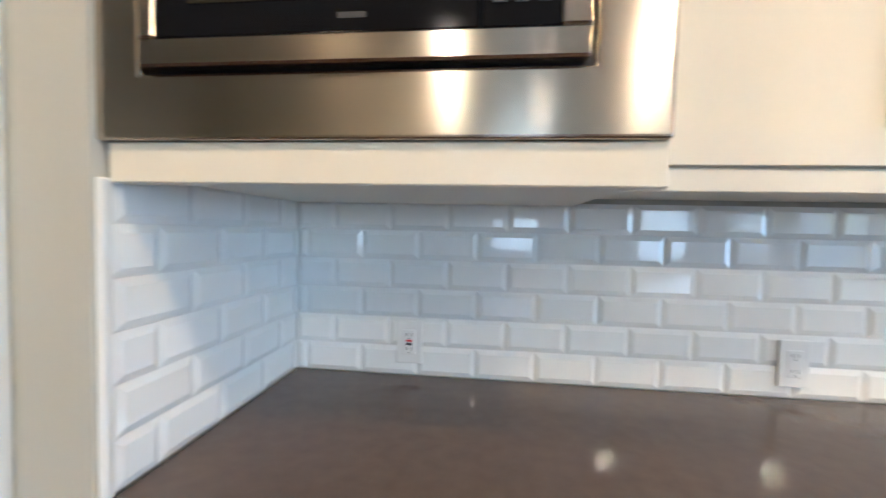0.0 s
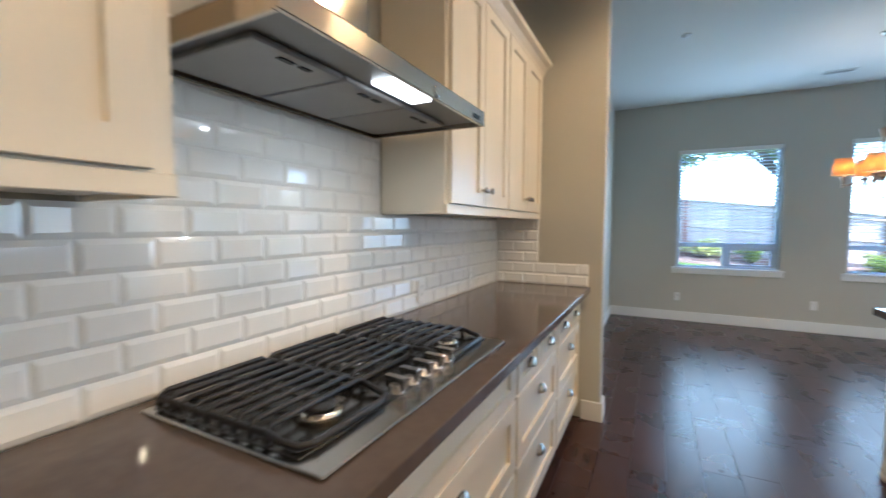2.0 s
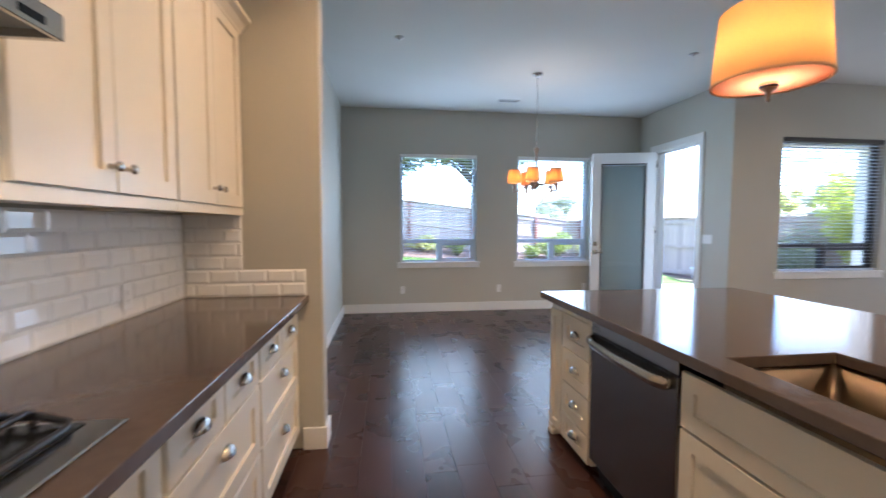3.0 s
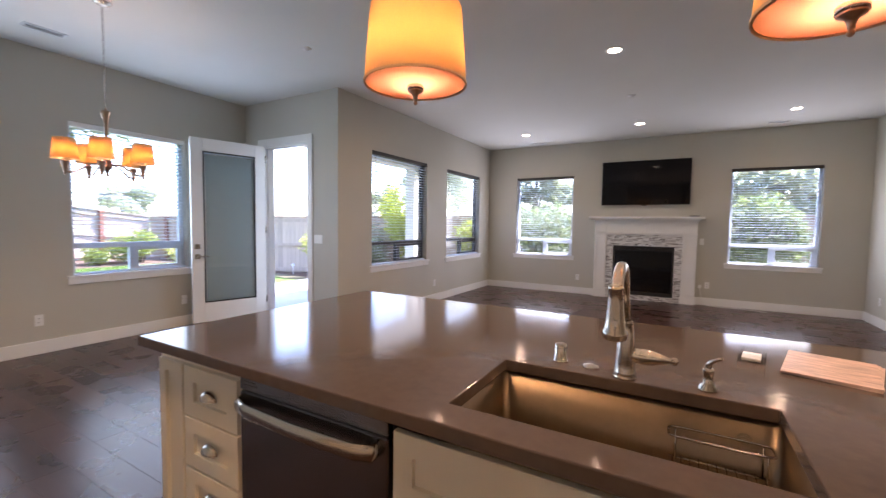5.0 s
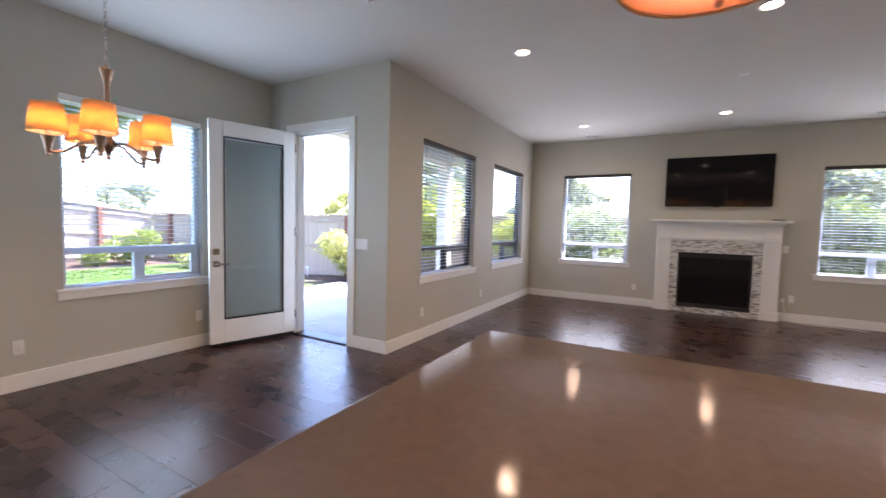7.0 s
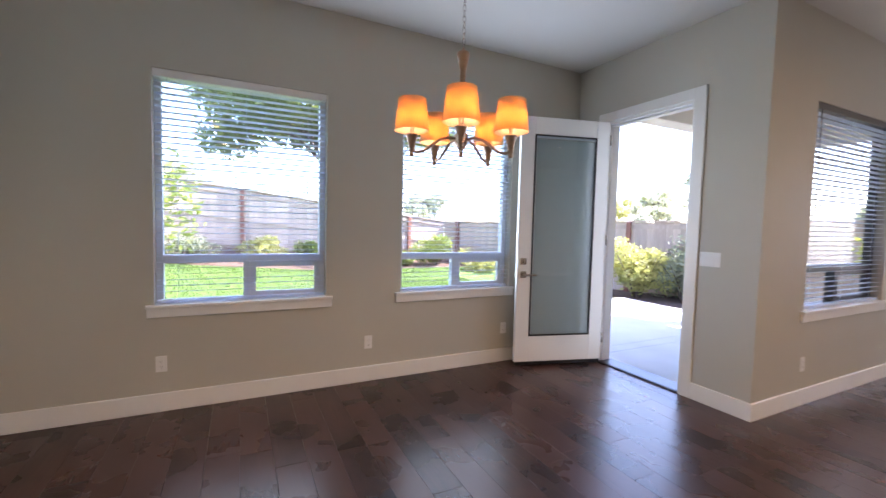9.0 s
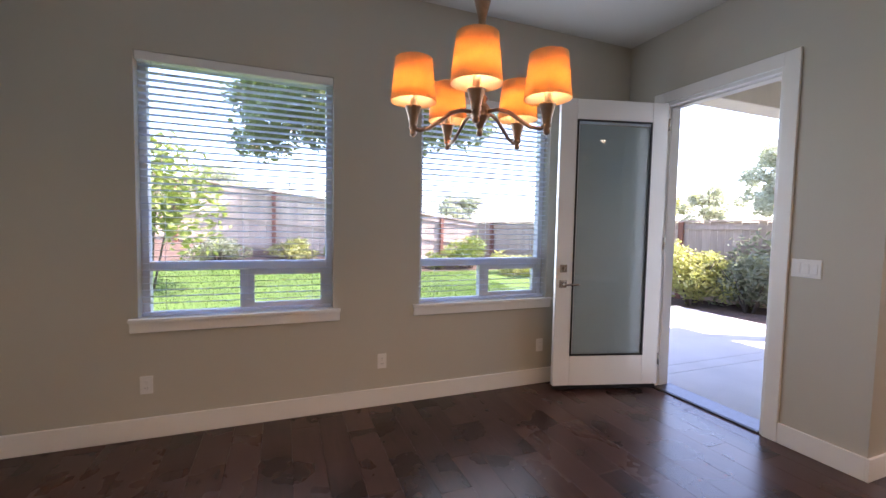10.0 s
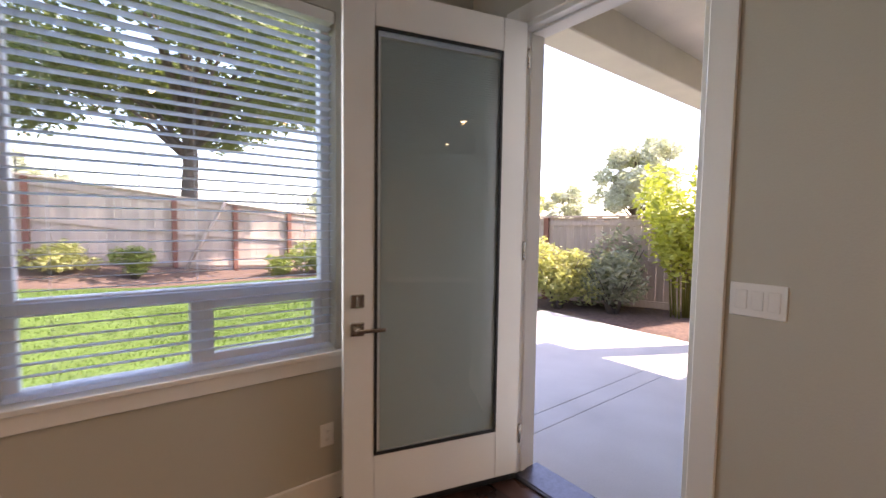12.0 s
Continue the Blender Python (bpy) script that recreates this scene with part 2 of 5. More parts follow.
# ---- structure ----
FX, DY, LX, SY, WX, NY, KY, PX = 7.80, -3.72, 5.955, -8.55, -0.38, 1.035, 1.5, 3.98
TH = 0.16
GZ = -0.18
wins_e = [(-1.01, 0.175), (-2.85, -1.665)]
wins_l = [(-5.86, -4.39), (-8.02, -6.56)]
wins_s = [(4.08, 5.30), (0.19, 1.41)]
WZ0, WZ1 = 0.745, 2.42


def wall_holes(name, axis, at, thick, u0, u1, z1, holes, material=WALL, label="grey-beige painted drywall wall", z0=0.0):
    """A wall in the plane axis=at, going outwards by thick, with openings (u0, u1, z0, z1)."""
    us = sorted({u0, u1, *(h[0] for h in holes), *(h[1] for h in holes)})
    zs = sorted({z0, z1, *(h[2] for h in holes), *(h[3] for h in holes)})
    gaps = {(i, j) for i in range(len(us) - 1) for j in range(len(zs) - 1) for h in holes if h[0] <= us[i] < h[1] and h[2] <= zs[j] < h[3]}
    bm = bmesh.new()
    slab(bm, us, zs, 0, thick, gaps)
    for v in bm.verts:
        u, z, d = v.co
        v.co = (at + d, u, z) if axis == "x" else (u, at + d, z)
    return solo(name, bm, material, label, "wall", kind="structure")


D0, D1, DH = 6.485, 7.415, 2.47
wall_holes("wall_east", "x", FX, TH, DY - TH, NY + 0.5, CEIL, [(a, b, WZ0, WZ1) for a, b in wins_e])
wall_holes("wall_door", "y", DY, -TH, LX, FX, CEIL, [(D0, D1, 0, DH)])
wall_holes("wall_living", "x", LX, TH, SY - TH, DY - TH, CEIL, [(a, b, WZ0, WZ1) for a, b in wins_l])
wall_holes("wall_south", "y", SY, -TH, WX - TH, LX, CEIL, [(a, b, WZ0, WZ1) for a, b in wins_s])
wall_holes("wall_west", "x", WX, -TH, SY, -2.9, CEIL, [])
wall_holes("wall_west_return", "y", -2.9, -TH, -3.2, WX - TH, CEIL, [])
wall_holes("wall_far_west", "x", -3.2, -TH, -3.06, 1.0, CEIL, [])
wall_holes("wall_kitchen", "y", KY + 0.008, TH, -0.45, PX, CEIL, [])
wall_holes("wall_kitchen_return", "x", -0.313, -0.11, 0.915, KY + 0.008, CEIL, [])
wall_holes("wall_pantry", "y", 0.93, TH, -3.2, -0.423, CEIL, [])
wall_holes("wall_dining_north", "y", NY, 0.62, PX + 0.13, FX, CEIL, [])
pillar = bmesh.new()
box(pillar, (PX, 0.745, 0), (PX + 0.13, 1.66, CEIL), 0.012, 2)
solo("wall_pillar", pillar, WALL, "wall end with a rounded drywall corner", "wall", kind="structure")
cl = bmesh.new()
slab(cl, (-3.4, LX + 0.2, FX + 0.2), (SY - 0.2, DY - 0.2, 1.8), CEIL, CEIL + 0.2, {(1, 0)})
solo("ceiling", cl, CEILM, "flat painted ceiling", "ceiling", kind="structure")
fl = bmesh.new()
slab(fl, (-3.4, LX + TH, FX + TH), (SY - TH, DY - 0.1, 1.66), -0.2, -0.012, {(1, 0)})
floor = solo("floor", fl, BLACKM, "dark hand-scraped hardwood plank floor", "floor", kind="structure")


def baseboard(name, a, b, face):
    """A board along the wall from a to b; face: the way into the room."""
    (x0, y0), (x1, y1), (fx, fy) = a, b, face
    bm = bmesh.new()
    box(bm, (x0, y0, 0), (x1 + 0.016 * fx, y1 + 0.016 * fy, 0.135), 0.003)
    return solo(name, bm, TRIM, "white painted baseboard", "baseboard", kind="structure")


baseboard("baseboard_east", (FX, DY), (FX, NY), (-1, 0))
baseboard("baseboard_north", (PX + 0.13, NY), (FX - 0.016, NY), (0, -1))
baseboard("baseboard_door", (LX, DY), (6.40, DY), (0, 1))
baseboard("baseboard_living", (LX, SY), (LX, DY + 0.016), (-1, 0))
baseboard("baseboard_south_a", (3.62, SY), (LX - 0.016, SY), (0, 1))
baseboard("baseboard_south_b", (WX + 0.016, SY), (1.86, SY), (0, 1))
baseboard("baseboard_west", (WX, SY), (WX, -2.9), (1, 0))
bb = boxes(((PX - 0.016, 0.729, 0), (PX, 0.87, 0.135)), ((PX, 0.729, 0), (PX + 0.146, 0.745, 0.135)), ((PX + 0.13, 0.745, 0), (PX + 0.146, NY, 0.135)), bev=0.003)
solo("baseboard_pillar", bb, TRIM, "white painted baseboard wrapping the wall end", "baseboard", kind="structure")


def window(i, axis, at, out, u0, u1, frame_mat, valance_mat, sill_reach=0.055, tilt=-4):
    """A fixed pane over a low slider; at: the wall's face, out: +1 or -1 to the outside."""
    m = Matrix.Identity(4)
    w, h = u1 - u0, WZ1 - WZ0
    # local: x along the wall, y outwards, z up
    if axis == "x":
        m = Matrix(((0, 1, 0, at), (-1, 0, 0, u1), (0, 0, 1, WZ0), (0, 0, 0, 1))) if out > 0 else Matrix(((0, -1, 0, at), (1, 0, 0, u0), (0, 0, 1, WZ0), (0, 0, 0, 1)))
    else:
        m = Matrix(((-1, 0, 0, u1), (0, -1, 0, at), (0, 0, 1, WZ0), (0, 0, 0, 1)))
    win = thing(f"window_{i}", "fixed window over a low slider, set in a drywall recess", "window", kind="structure")
    win.matrix_world = m
    F, y0, y1, rz = 0.045, 0.085, 0.15, 0.315
    part("window_frame", boxes(((0, y0, 0), (F, y1, h)), ((w - F, y0, 0), (w, y1, h)), ((F, y0, 0), (w - F, y1, F)), ((F, y0, h - F), (w - F, y1, h)),
                               ((F, y0, rz), (w - F, y1, rz + 0.06)), ((w / 2 - 0.025, y0, F), (w / 2 + 0.025, y1, rz)), bev=0.003), frame_mat, win)
    s0, s1 = w / 2 + 0.025, w - F
    part("slider_sash", boxes(((s0, y0 + 0.006, F), (s0 + 0.04, y1 - 0.02, rz)), ((s1 - 0.035, y0 + 0.006, F), (s1, y1 - 0.02, rz)),
                              ((s0 + 0.04, y0 + 0.006, F), (s1 - 0.035, y1 - 0.02, F + 0.035)), ((s0 + 0.04, y0 + 0.006, rz - 0.035), (s1 - 0.035, y1 - 0.02, rz)), bev=0.002), frame_mat, win)
    for a, b, c, d in ((F, w - F, rz + 0.06, h - F), (F, w / 2 - 0.025, F, rz), (s0 + 0.04, s1 - 0.035, F + 0.035, rz - 0.035)):
        p = part("pane", boxes(((a, y0 + 0.03, c), (b, y0 + 0.036, d))), GLASS, win, "clear glass pane")
        p.visible_shadow = False
    part("window_sill", boxes(((-0.05, -0.032, 0.004), (w + 0.05, y0 - 0.001, 0.028)), ((-0.045, -0.018, -0.062), (w + 0.045, -0.001, 0.004)), bev=0.003), TRIM, win, "white painted sill and apron")
    # blind
    bl = thing("window_blind", "white horizontal slat blind lowered with its slats open", "blind", "window blinds")
    bl.matrix_world = m
    part("valance", boxes(((0.006, 0.004, h - 0.055), (w - 0.006, 0.02, h - 0.002)), ((0.006, 0.02, h - 0.05), (w - 0.006, 0.07, h - 0.004)), bev=0.002), valance_mat, bl)
    sl = bmesh.new()
    box(sl, (-w / 2 + 0.012, -0.024, -0.0013), (w / 2 - 0.012, 0.024, 0.0013))
    me = finish(sl, "slat", SLATM)
    n = int((h - 0.12) / 0.0425)
    for k in range(n):
        share("slat", me, bl, pose(w / 2, 0.045, h - 0.075 - k * 0.0425, tilt + 2 * math.sin(k * 1.7 + i), 0, 0.12 * math.sin(k * 2.3 + i)))
    part("bottom_rail", boxes(((0.012, 0.022, 0.034), (w - 0.012, 0.068, 0.054)), bev=0.003), SLATM, bl)
    cords = bmesh.new()
    for f in (0.12, 0.5, 0.88):
        tube(cords, [(w * f, 0.045, 0.02), (w * f, 0.045, h - 0.05)], 0.0012, 5)
    part("ladder_cord", cords, SLATM, bl)
    wand = bmesh.new()
    tube(wand, [(0.09, 0.012, h - 0.05), (0.092, 0.01, h - 0.85)], 0.004, 6)
    part("tilt_wand", wand, CLEAR if valance_mat is TRIM else DARKW, bl)


for i, (a, b) in enumerate(wins_e):
    window(i + 1, "x", FX, 1, a, b, VINYL, TRIM)
for i, (a, b) in enumerate(wins_l):
    window(i + 3, "x", LX, 1, a, b, DARKW, DARKW)
for i, (a, b) in enumerate(wins_s):
    window(i + 5, "y", SY, -1, a, b, VINYL, DARKW)

# door casing, threshold and the open leaf
cas = thing("door_frame", "white painted exterior door frame with casing", "door frame", kind="structure")
for nm, a, b in (("casing", (D0 - 0.085, DY, 0), (D0 + 0.006, DY + 0.018, DH + 0.085)), ("casing", (D1 - 0.006, DY, 0), (D1 + 0.085, DY + 0.018, DH + 0.085)), ("head_casing", (D0 + 0.006, DY, DH - 0.006), (D1 - 0.006, DY + 0.018, DH + 0.085)),
                 ("jamb", (D0, DY - TH - 0.01, 0), (D0 + 0.03, DY, DH)), ("jamb", (D1 - 0.03, DY - TH - 0.01, 0), (D1, DY, DH)), ("head_jamb", (D0 + 0.03, DY - TH - 0.01, DH - 0.03), (D1 - 0.03, DY, DH)),
                 ("door_stop", (D0 + 0.03, DY - 0.09, 0), (D0 + 0.043, DY - 0.05, DH - 0.03)), ("door_stop", (D1 - 0.043, DY - 0.09, 0), (D1 - 0.03, DY - 0.05, DH - 0.03)), ("door_stop", (D0 + 0.043, DY - 0.09, DH - 0.043), (D1 - 0.043, DY - 0.05, DH - 0.03))):
    part(nm, boxes((a, b), bev=0.003), TRIM, cas)
part("threshold", boxes(((D0 + 0.03, DY - 0.2, -0.02), (D1 - 0.03, DY - 0.005, 0.014)), bev=0.006), mat("grey_threshold", (0.10, 0.10, 0.115), 0.35, 0.9, var=0.2, scale=30), cas, "grey metal threshold")
part("threshold_seal", boxes(((D0 + 0.03, DY - 0.005, -0.005), (D1 - 0.03, DY + 0.012, 0.012)), bev=0.003), BLACKM, cas, "black rubber seal strip")

hx, hy, fx, fy = 7.383, DY + 0.006, 7.628, -2.805
ang = math.degrees(math.atan2(fy - hy, fx - hx))
LW, LH = math.hypot(fx - hx, fy - hy), 2.43
door = thing("door_1", "white glazed patio door standing open, blind between its panes", "door", kind="structure", at=(hx, hy, 0.022), rz=ang)
ST, T = 0.142, 0.044
part("stile", boxes(((0.003, 0, 0.028), (ST, T, LH)), bev=0.003), TRIM, door)
part("stile", boxes(((LW - ST, 0, 0.028), (LW, T, LH)), bev=0.003), TRIM, door)
part("top_rail", boxes(((ST, 0, LH - 0.165), (LW - ST, T, LH)), bev=0.003), TRIM, door)
part("bottom_rail", boxes(((ST, 0, 0.028), (LW - ST, T, 0.285)), bev=0.003), TRIM, door)
part("door_sweep", boxes(((0.01, 0.004, -0.006), (LW - 0.01, T - 0.004, 0.028)), bev=0.003), BLACKM, door, "black rubber sweep")
g0, g1, z0, z1 = ST, LW - ST, 0.285, LH - 0.165
bead = bmesh.new()
for a, b in (((g0, T - 0.008, z0), (g0 + 0.014, T + 0.005, z1)), ((g1 - 0.014, T - 0.008, z0), (g1, T + 0.005, z1)), ((g0 + 0.014, T - 0.008, z0), (g1 - 0.014, T + 0.005, z0 + 0.014)), ((g0 + 0.014, T - 0.008, z1 - 0.014), (g1 - 0.014, T + 0.005, z1))):
    box(bead, a, b, 0.002)
part("glazing_bead", bead, BLACKM, door, "dark glazing bead")
for y in (0.008, T - 0.014):
    p = part("pane", boxes(((g0, y, z0), (g1, y + 0.005, z1))), GLASS, door)
    p.visible_shadow = False
blind = part("built_in_blind", boxes(((g0 + 0.004, 0.016, z1 - 0.03), (g1 - 0.004, 0.028, z1 - 0.004))), SLATM, door, "pale blue-grey closed mini blind")
DSLAT = mat("mini_blind_slat", (0.36, 0.43, 0.44), 0.45, var=0.03, scale=5)
mini = bmesh.new()
for k in range(int((z1 - z0 - 0.05) / 0.0118)):
    box(mini, (g0 + 0.006, -0.0006, -0.0066), (g1 - 0.034, 0.0006, 0.0066), m=pose(0, 0.022, z0 + 0.02 + k * 0.0118, 22 + 24 * max(0, 1 - k / 75), 0, 0))
part("slats", mini, DSLAT, blind)
part("slider_rail", boxes(((g1 - 0.03, 0.018, z0 + 0.01), (g1 - 0.012, 0.024, z1 - 0.01))), VINYL, door)


def door_set(face, s):
    x = LW - 0.062
    bolt = bmesh.new()
    box(bolt, (x - 0.032, face, 0.998), (x + 0.032, face + s * 0.012, 1.062), 0.004)
    box(bolt, (x - 0.006, face + s * 0.012, 1.01), (x + 0.006, face + s * 0.03, 1.05), 0.003)
    part("deadbolt", bolt, CHROME, door, "square satin nickel deadbolt")
    lev = bmesh.new()
    box(lev, (x - 0.032, face, 0.868), (x + 0.032, face + s * 0.012, 0.932), 0.004)
    lathe(lev, [(0.012, 0), (0.012, 0.045)], 12, pose(x, face + s * 0.008, 0.9, -90 * s, 0, 0))
    box(lev, (x - 0.125, face + s * 0.042, 0.891), (x + 0.012, face + s * 0.056, 0.909), 0.004, 2)
    part("lever_handle", lev, CHROME, door, "satin nickel lever handle")


door_set(T, 1)
door_set(0, -1)
for z in (0.2, 1.2, 2.2):
    hg = bmesh.new()
    lathe(hg, [(0.008, 0), (0.008, 0.1)], 10, pose(-0.004, T + 0.004, z))
    part("hinge", hg, CHROME, door)

# ---- outside ----
ground = solo("ground", boxes(((-300, -300, GZ - 1.0), (400, 300, GZ))), TERRAIN, "dry ground reaching the horizon", "ground", kind="structure")


def patch(name, xs, ys, height, material, label, category, kind="structure"):
    """A ground sheet over a grid, with a skirt that goes into the earth."""
    bm = bmesh.new()
    g = [[bm.verts.new((x, y, height(x, y))) for y in ys] for x in xs]
    for i in range(len(xs) - 1):
        for j in range(len(ys) - 1):
            bm.faces.new((g[i][j], g[i + 1][j], g[i + 1][j + 1], g[i][j + 1])).smooth = True
    rim = [g[i][0] for i in range(len(xs))] + g[-1][1:] + [g[i][-1] for i in range(len(xs) - 2, -1, -1)] + g[0][-2:0:-1]
    low = [bm.verts.new((v.co.x, v.co.y, GZ - 0.3)) for v in rim]
    for i in range(len(rim)):
        j = (i + 1) % len(rim)
        bm.faces.new((rim[i], low[i], low[j], rim[j]))
    return solo(name, bm, material, label, category, kind=kind)


def edge_z(y):
    return 0.13 + 0.07 * max(0, y + 2.2)


def lawn_z(x, y):
    t = min(1, max(0, (x - 10.0) / 5.4))
    return GZ + 0.03 + t * t * (3 - 2 * t) * (edge_z(y) - GZ - 0.03)


def bed_z(x, y):
    t = min(1, max(0, (x - 15.4) / 1.7))
    return edge_z(y) - 0.005 + t * (max(0.2, 0.34 + 0.115 * (y + 2.9)) - edge_z(y)) + 0.025 * noise.noise((x * 1.7, y * 1.7, 0)) * min(1, 4 * t + 0.2)


def lin(a, b, n):
    return [a + (b - a) * i / n for i in range(n + 1)]


patch("lawn", lin(FX + 0.6, 15.42, 24), lin(-7.3, 9, 40), lawn_z, LAWN, "sunlit mown green lawn", "lawn")
patch("mulch_bed", lin(15.4, 20.0, 12), lin(-7.5, 9, 40), bed_z, MULCH, "raised bark mulch bed along the fence", "garden bed")
patch("mulch_bed_south", lin(-4, 15.5, 50), lin(-13.5, -8.0, 14), lambda x, y: GZ + 0.02 + 0.03 * noise.noise((x * 2, y * 2, 3)) if y < -8.1 else GZ - 0.02, MULCH, "bark mulch bed under shrubs", "garden bed")

# patio
pat = thing("patio", "pale concrete patio slab with sawn joints", "patio", kind="structure")
PZ = -0.055
ys = [(-4.62 - 0.0, DY - TH - 0.002), (-8.0, -4.63)]
for a, b in (((LX + TH, -8.0, PZ - 0.12), (7.695, DY - TH - 0.002, PZ)), ((7.70, -8.0, PZ - 0.12), (7.885, DY - TH - 0.002, PZ)), ((7.89, -7.7, PZ - 0.12), (10.4, -2.2, PZ))):
    part("slab", boxes((a, b), bev=0.004), CONCRETE, pat)

porch = thing("porch_roof", "cream stucco porch roof over the patio", "porch", kind="structure")
part("beam", boxes(((7.52, -8.05, 2.66), (7.78, DY - TH, 2.98)), bev=0.008), STUCCO, porch)
part("beam", boxes(((LX + TH, -8.05, 2.66), (7.52, -7.8, 2.98)), bev=0.008), STUCCO, porch)
part("soffit", boxes(((LX + TH, -7.8, 2.93), (7.52, DY - TH, 2.98))), STUCCO, porch)
part("fascia", boxes(((LX + TH, -8.3, 2.98), (8.0, DY - TH, 3.1)), bev=0.006), STUCCO, porch)
pst = thing("porch_post", "square cream stucco porch post", "post", kind="structure", at=(7.65, -7.93, PZ))
part("shaft", boxes(((-0.12, -0.12, 0.2), (0.12, 0.12, 2.715)), bev=0.008), STUCCO, pst)
part("base", boxes(((-0.16, -0.16, 0), (0.16, 0.16, 0.2)), bev=0.01), STUCCO, pst)
solo("house_roof", boxes(((-4, DY - 0.3, 3.3), (FX + 0.55, 2.4, 3.45)), ((-4, SY - 1.15, 3.3), (LX + 0.35, DY - 0.3, 3.45))), ROOFM, "flat dark shingle roof with deep eaves", "roof", kind="structure")

# fences
bd = bmesh.new()
box(bd, (0, -0.008, 0), (0.138, 0.008, 1.0), 0.003)
BOARD = finish(bd, "board", FENCEW)


def fence(name, pts, label, posts, side):
    """pts: (x, y, base, top) along the line; posts at fractions of each stretch."""
    fe = thing(name, label, "fence")
    rng = random.Random(len(pts) + int(abs(pts[0][0]) * 10))
    for (xa, ya, ba, ta), (xb, yb, bb, tb) in zip(pts, pts[1:]):
        L = math.hypot(xb - xa, yb - ya)
        rz = math.degrees(math.atan2(yb - ya, xb - xa))
        n = int(L / 0.1395)
        for i in range(n):
            f = i / n
            z0, z1 = ba + (bb - ba) * f - 0.06, ta + (tb - ta) * f + rng.uniform(-0.012, 0.012)
            share("board", BOARD, fe, pose(xa + (xb - xa) * f, ya + (yb - ya) * f, z0, 0, 0, rz + rng.uniform(-1, 1)) @ Matrix.Diagonal((1, 1, z1 - z0, 1)))
        for h, r in ((0.06, 0.06), (0.5, 0.045), (0.93, 0.045)):
            bm = bmesh.new()
            a = Vector((xa, ya, ba + (ta - ba) * h))
            b = Vector((xb, yb, bb + (tb - bb) * h))
            nrm = Vector((-(yb - ya), xb - xa, 0)).normalized() * side
            vs = []
            for p in (a, b):
                for dy, dz in ((0.01, -r), (0.048, -r), (0.048, r), (0.01, r)):
                    vs.append(bm.verts.new(p + nrm * dy + Vector((0, 0, dz))))
            for i in range(4):
                bm.faces.new((vs[i], vs[(i + 1) % 4], vs[4 + (i + 1) % 4], vs[4 + i]))
            bm.faces.new(vs[:4])
            bm.faces.new(vs[4:])
            part("rail", bm, FENCEW, fe)
        cap = bmesh.new()
        vs = []
        for x, y, z in ((xa, ya, ta), (xb, yb, tb)):
            for dy, dz in ((-0.06, 0), (0.08, 0), (0.08, 0.035), (-0.06, 0.035)):
                vs.append(cap.verts.new(Vector((x, y, z)) + Vector((-(yb - ya), xb - xa, 0)).normalized() * side * dy + Vector((0, 0, dz))))
        for i in range(4):
            cap.faces.new((vs[i], vs[(i + 1) % 4], vs[4 + (i + 1) % 4], vs[4 + i]))
        cap.faces.new(vs[:4])
        cap.faces.new(vs[4:])
        part("cap_board", cap, FENCEW, fe)
        for f in posts:
            x, y, z0, z1 = (p + (q - p) * f for p, q in zip((xa, ya, ba, ta), (xb, yb, bb, tb)))
            nrm = Vector((-(yb - ya), xb - xa, 0)).normalized() * side * 0.06
            part("post", boxes(((-0.05, -0.05, -0.1), (0.05, 0.05, z1 - z0 - 0.005)), bev=0.004), POSTW, fe, m=pose(x + nrm.x, y + nrm.y, z0, 0, 0, rz))
    return fe


ftop = lambda y: 2.28 + 0.117 * y
fbase = lambda y: bed_z(17.1, y)
fence("garden_fence", [(17.1, y, fbase(y), ftop(y)) for y in (8.5, 4.3, -2.77, -6.7)], "tall weathered board fence with reddish posts", (0.02, 0.34, 0.67), -1)
fence("garden_fence", [(17.1, -6.75, GZ, 1.5), (6.0, -11.6, GZ, 1.66), (-4.0, -11.9, GZ, 1.7)], "shaded weathered board fence behind shrubs", (0.05, 0.27, 0.5, 0.72), -1)


def leaves(name, material, blobs, n, size, seed, parent=None, flat=0.5, label=""):
    """n small folded leaves scattered in the blobs (x, y, z, rx, ry, rz), thicker towards the outside."""
    rng = np.random.default_rng(seed)
    b = np.array(blobs, float)
    vol = b[:, 3] * b[:, 4] * b[:, 5]
    pick = rng.choice(len(b), n, p=vol / vol.sum())
    d = rng.normal(size=(n, 3))
    d /= np.linalg.norm(d, axis=1)[:, None]
    r = rng.uniform(0.25, 1, n) ** 0.45
    pos = b[pick, :3] + d * r[:, None] * b[pick, 3:6] * (1 + 0.12 * rng.normal(size=(n, 1)))
    a = rng.normal(size=(n, 3))
    a[:, 2] *= flat
    a /= np.linalg.norm(a, axis=1)[:, None]
    c = np.cross(a, rng.normal(size=(n, 3)))
    c /= np.linalg.norm(c, axis=1)[:, None]
    up = np.cross(a, c)
    s = size * rng.uniform(0.6, 1.3, (n, 1))
    v = np.stack([pos - a * s, pos + c * s * 0.42 + up * s * 0.12, pos + a * s, pos - c * s * 0.42 + up * s * 0.12], 1).reshape(-1, 3)
    i = np.arange(n)[:, None] * 4
    f = np.concatenate([i + [[0, 1, 2]], i + [[0, 2, 3]]])
    me = bpy.data.meshes.new(name)
    me.from_pydata(v.tolist(), [], f.tolist())
    me.materials.append(material)
    ob = new(name, me)
    ob.parent = parent
    return tagged(ob, label, kind="stuff" if parent is None else "")


def limbs(pts_list, material, parent, name="trunk"):
    bm = bmesh.new()
    for pts, rs in pts_list:
        tube(bm, pts, rs, 9)
    return part(name, bm, material, parent)


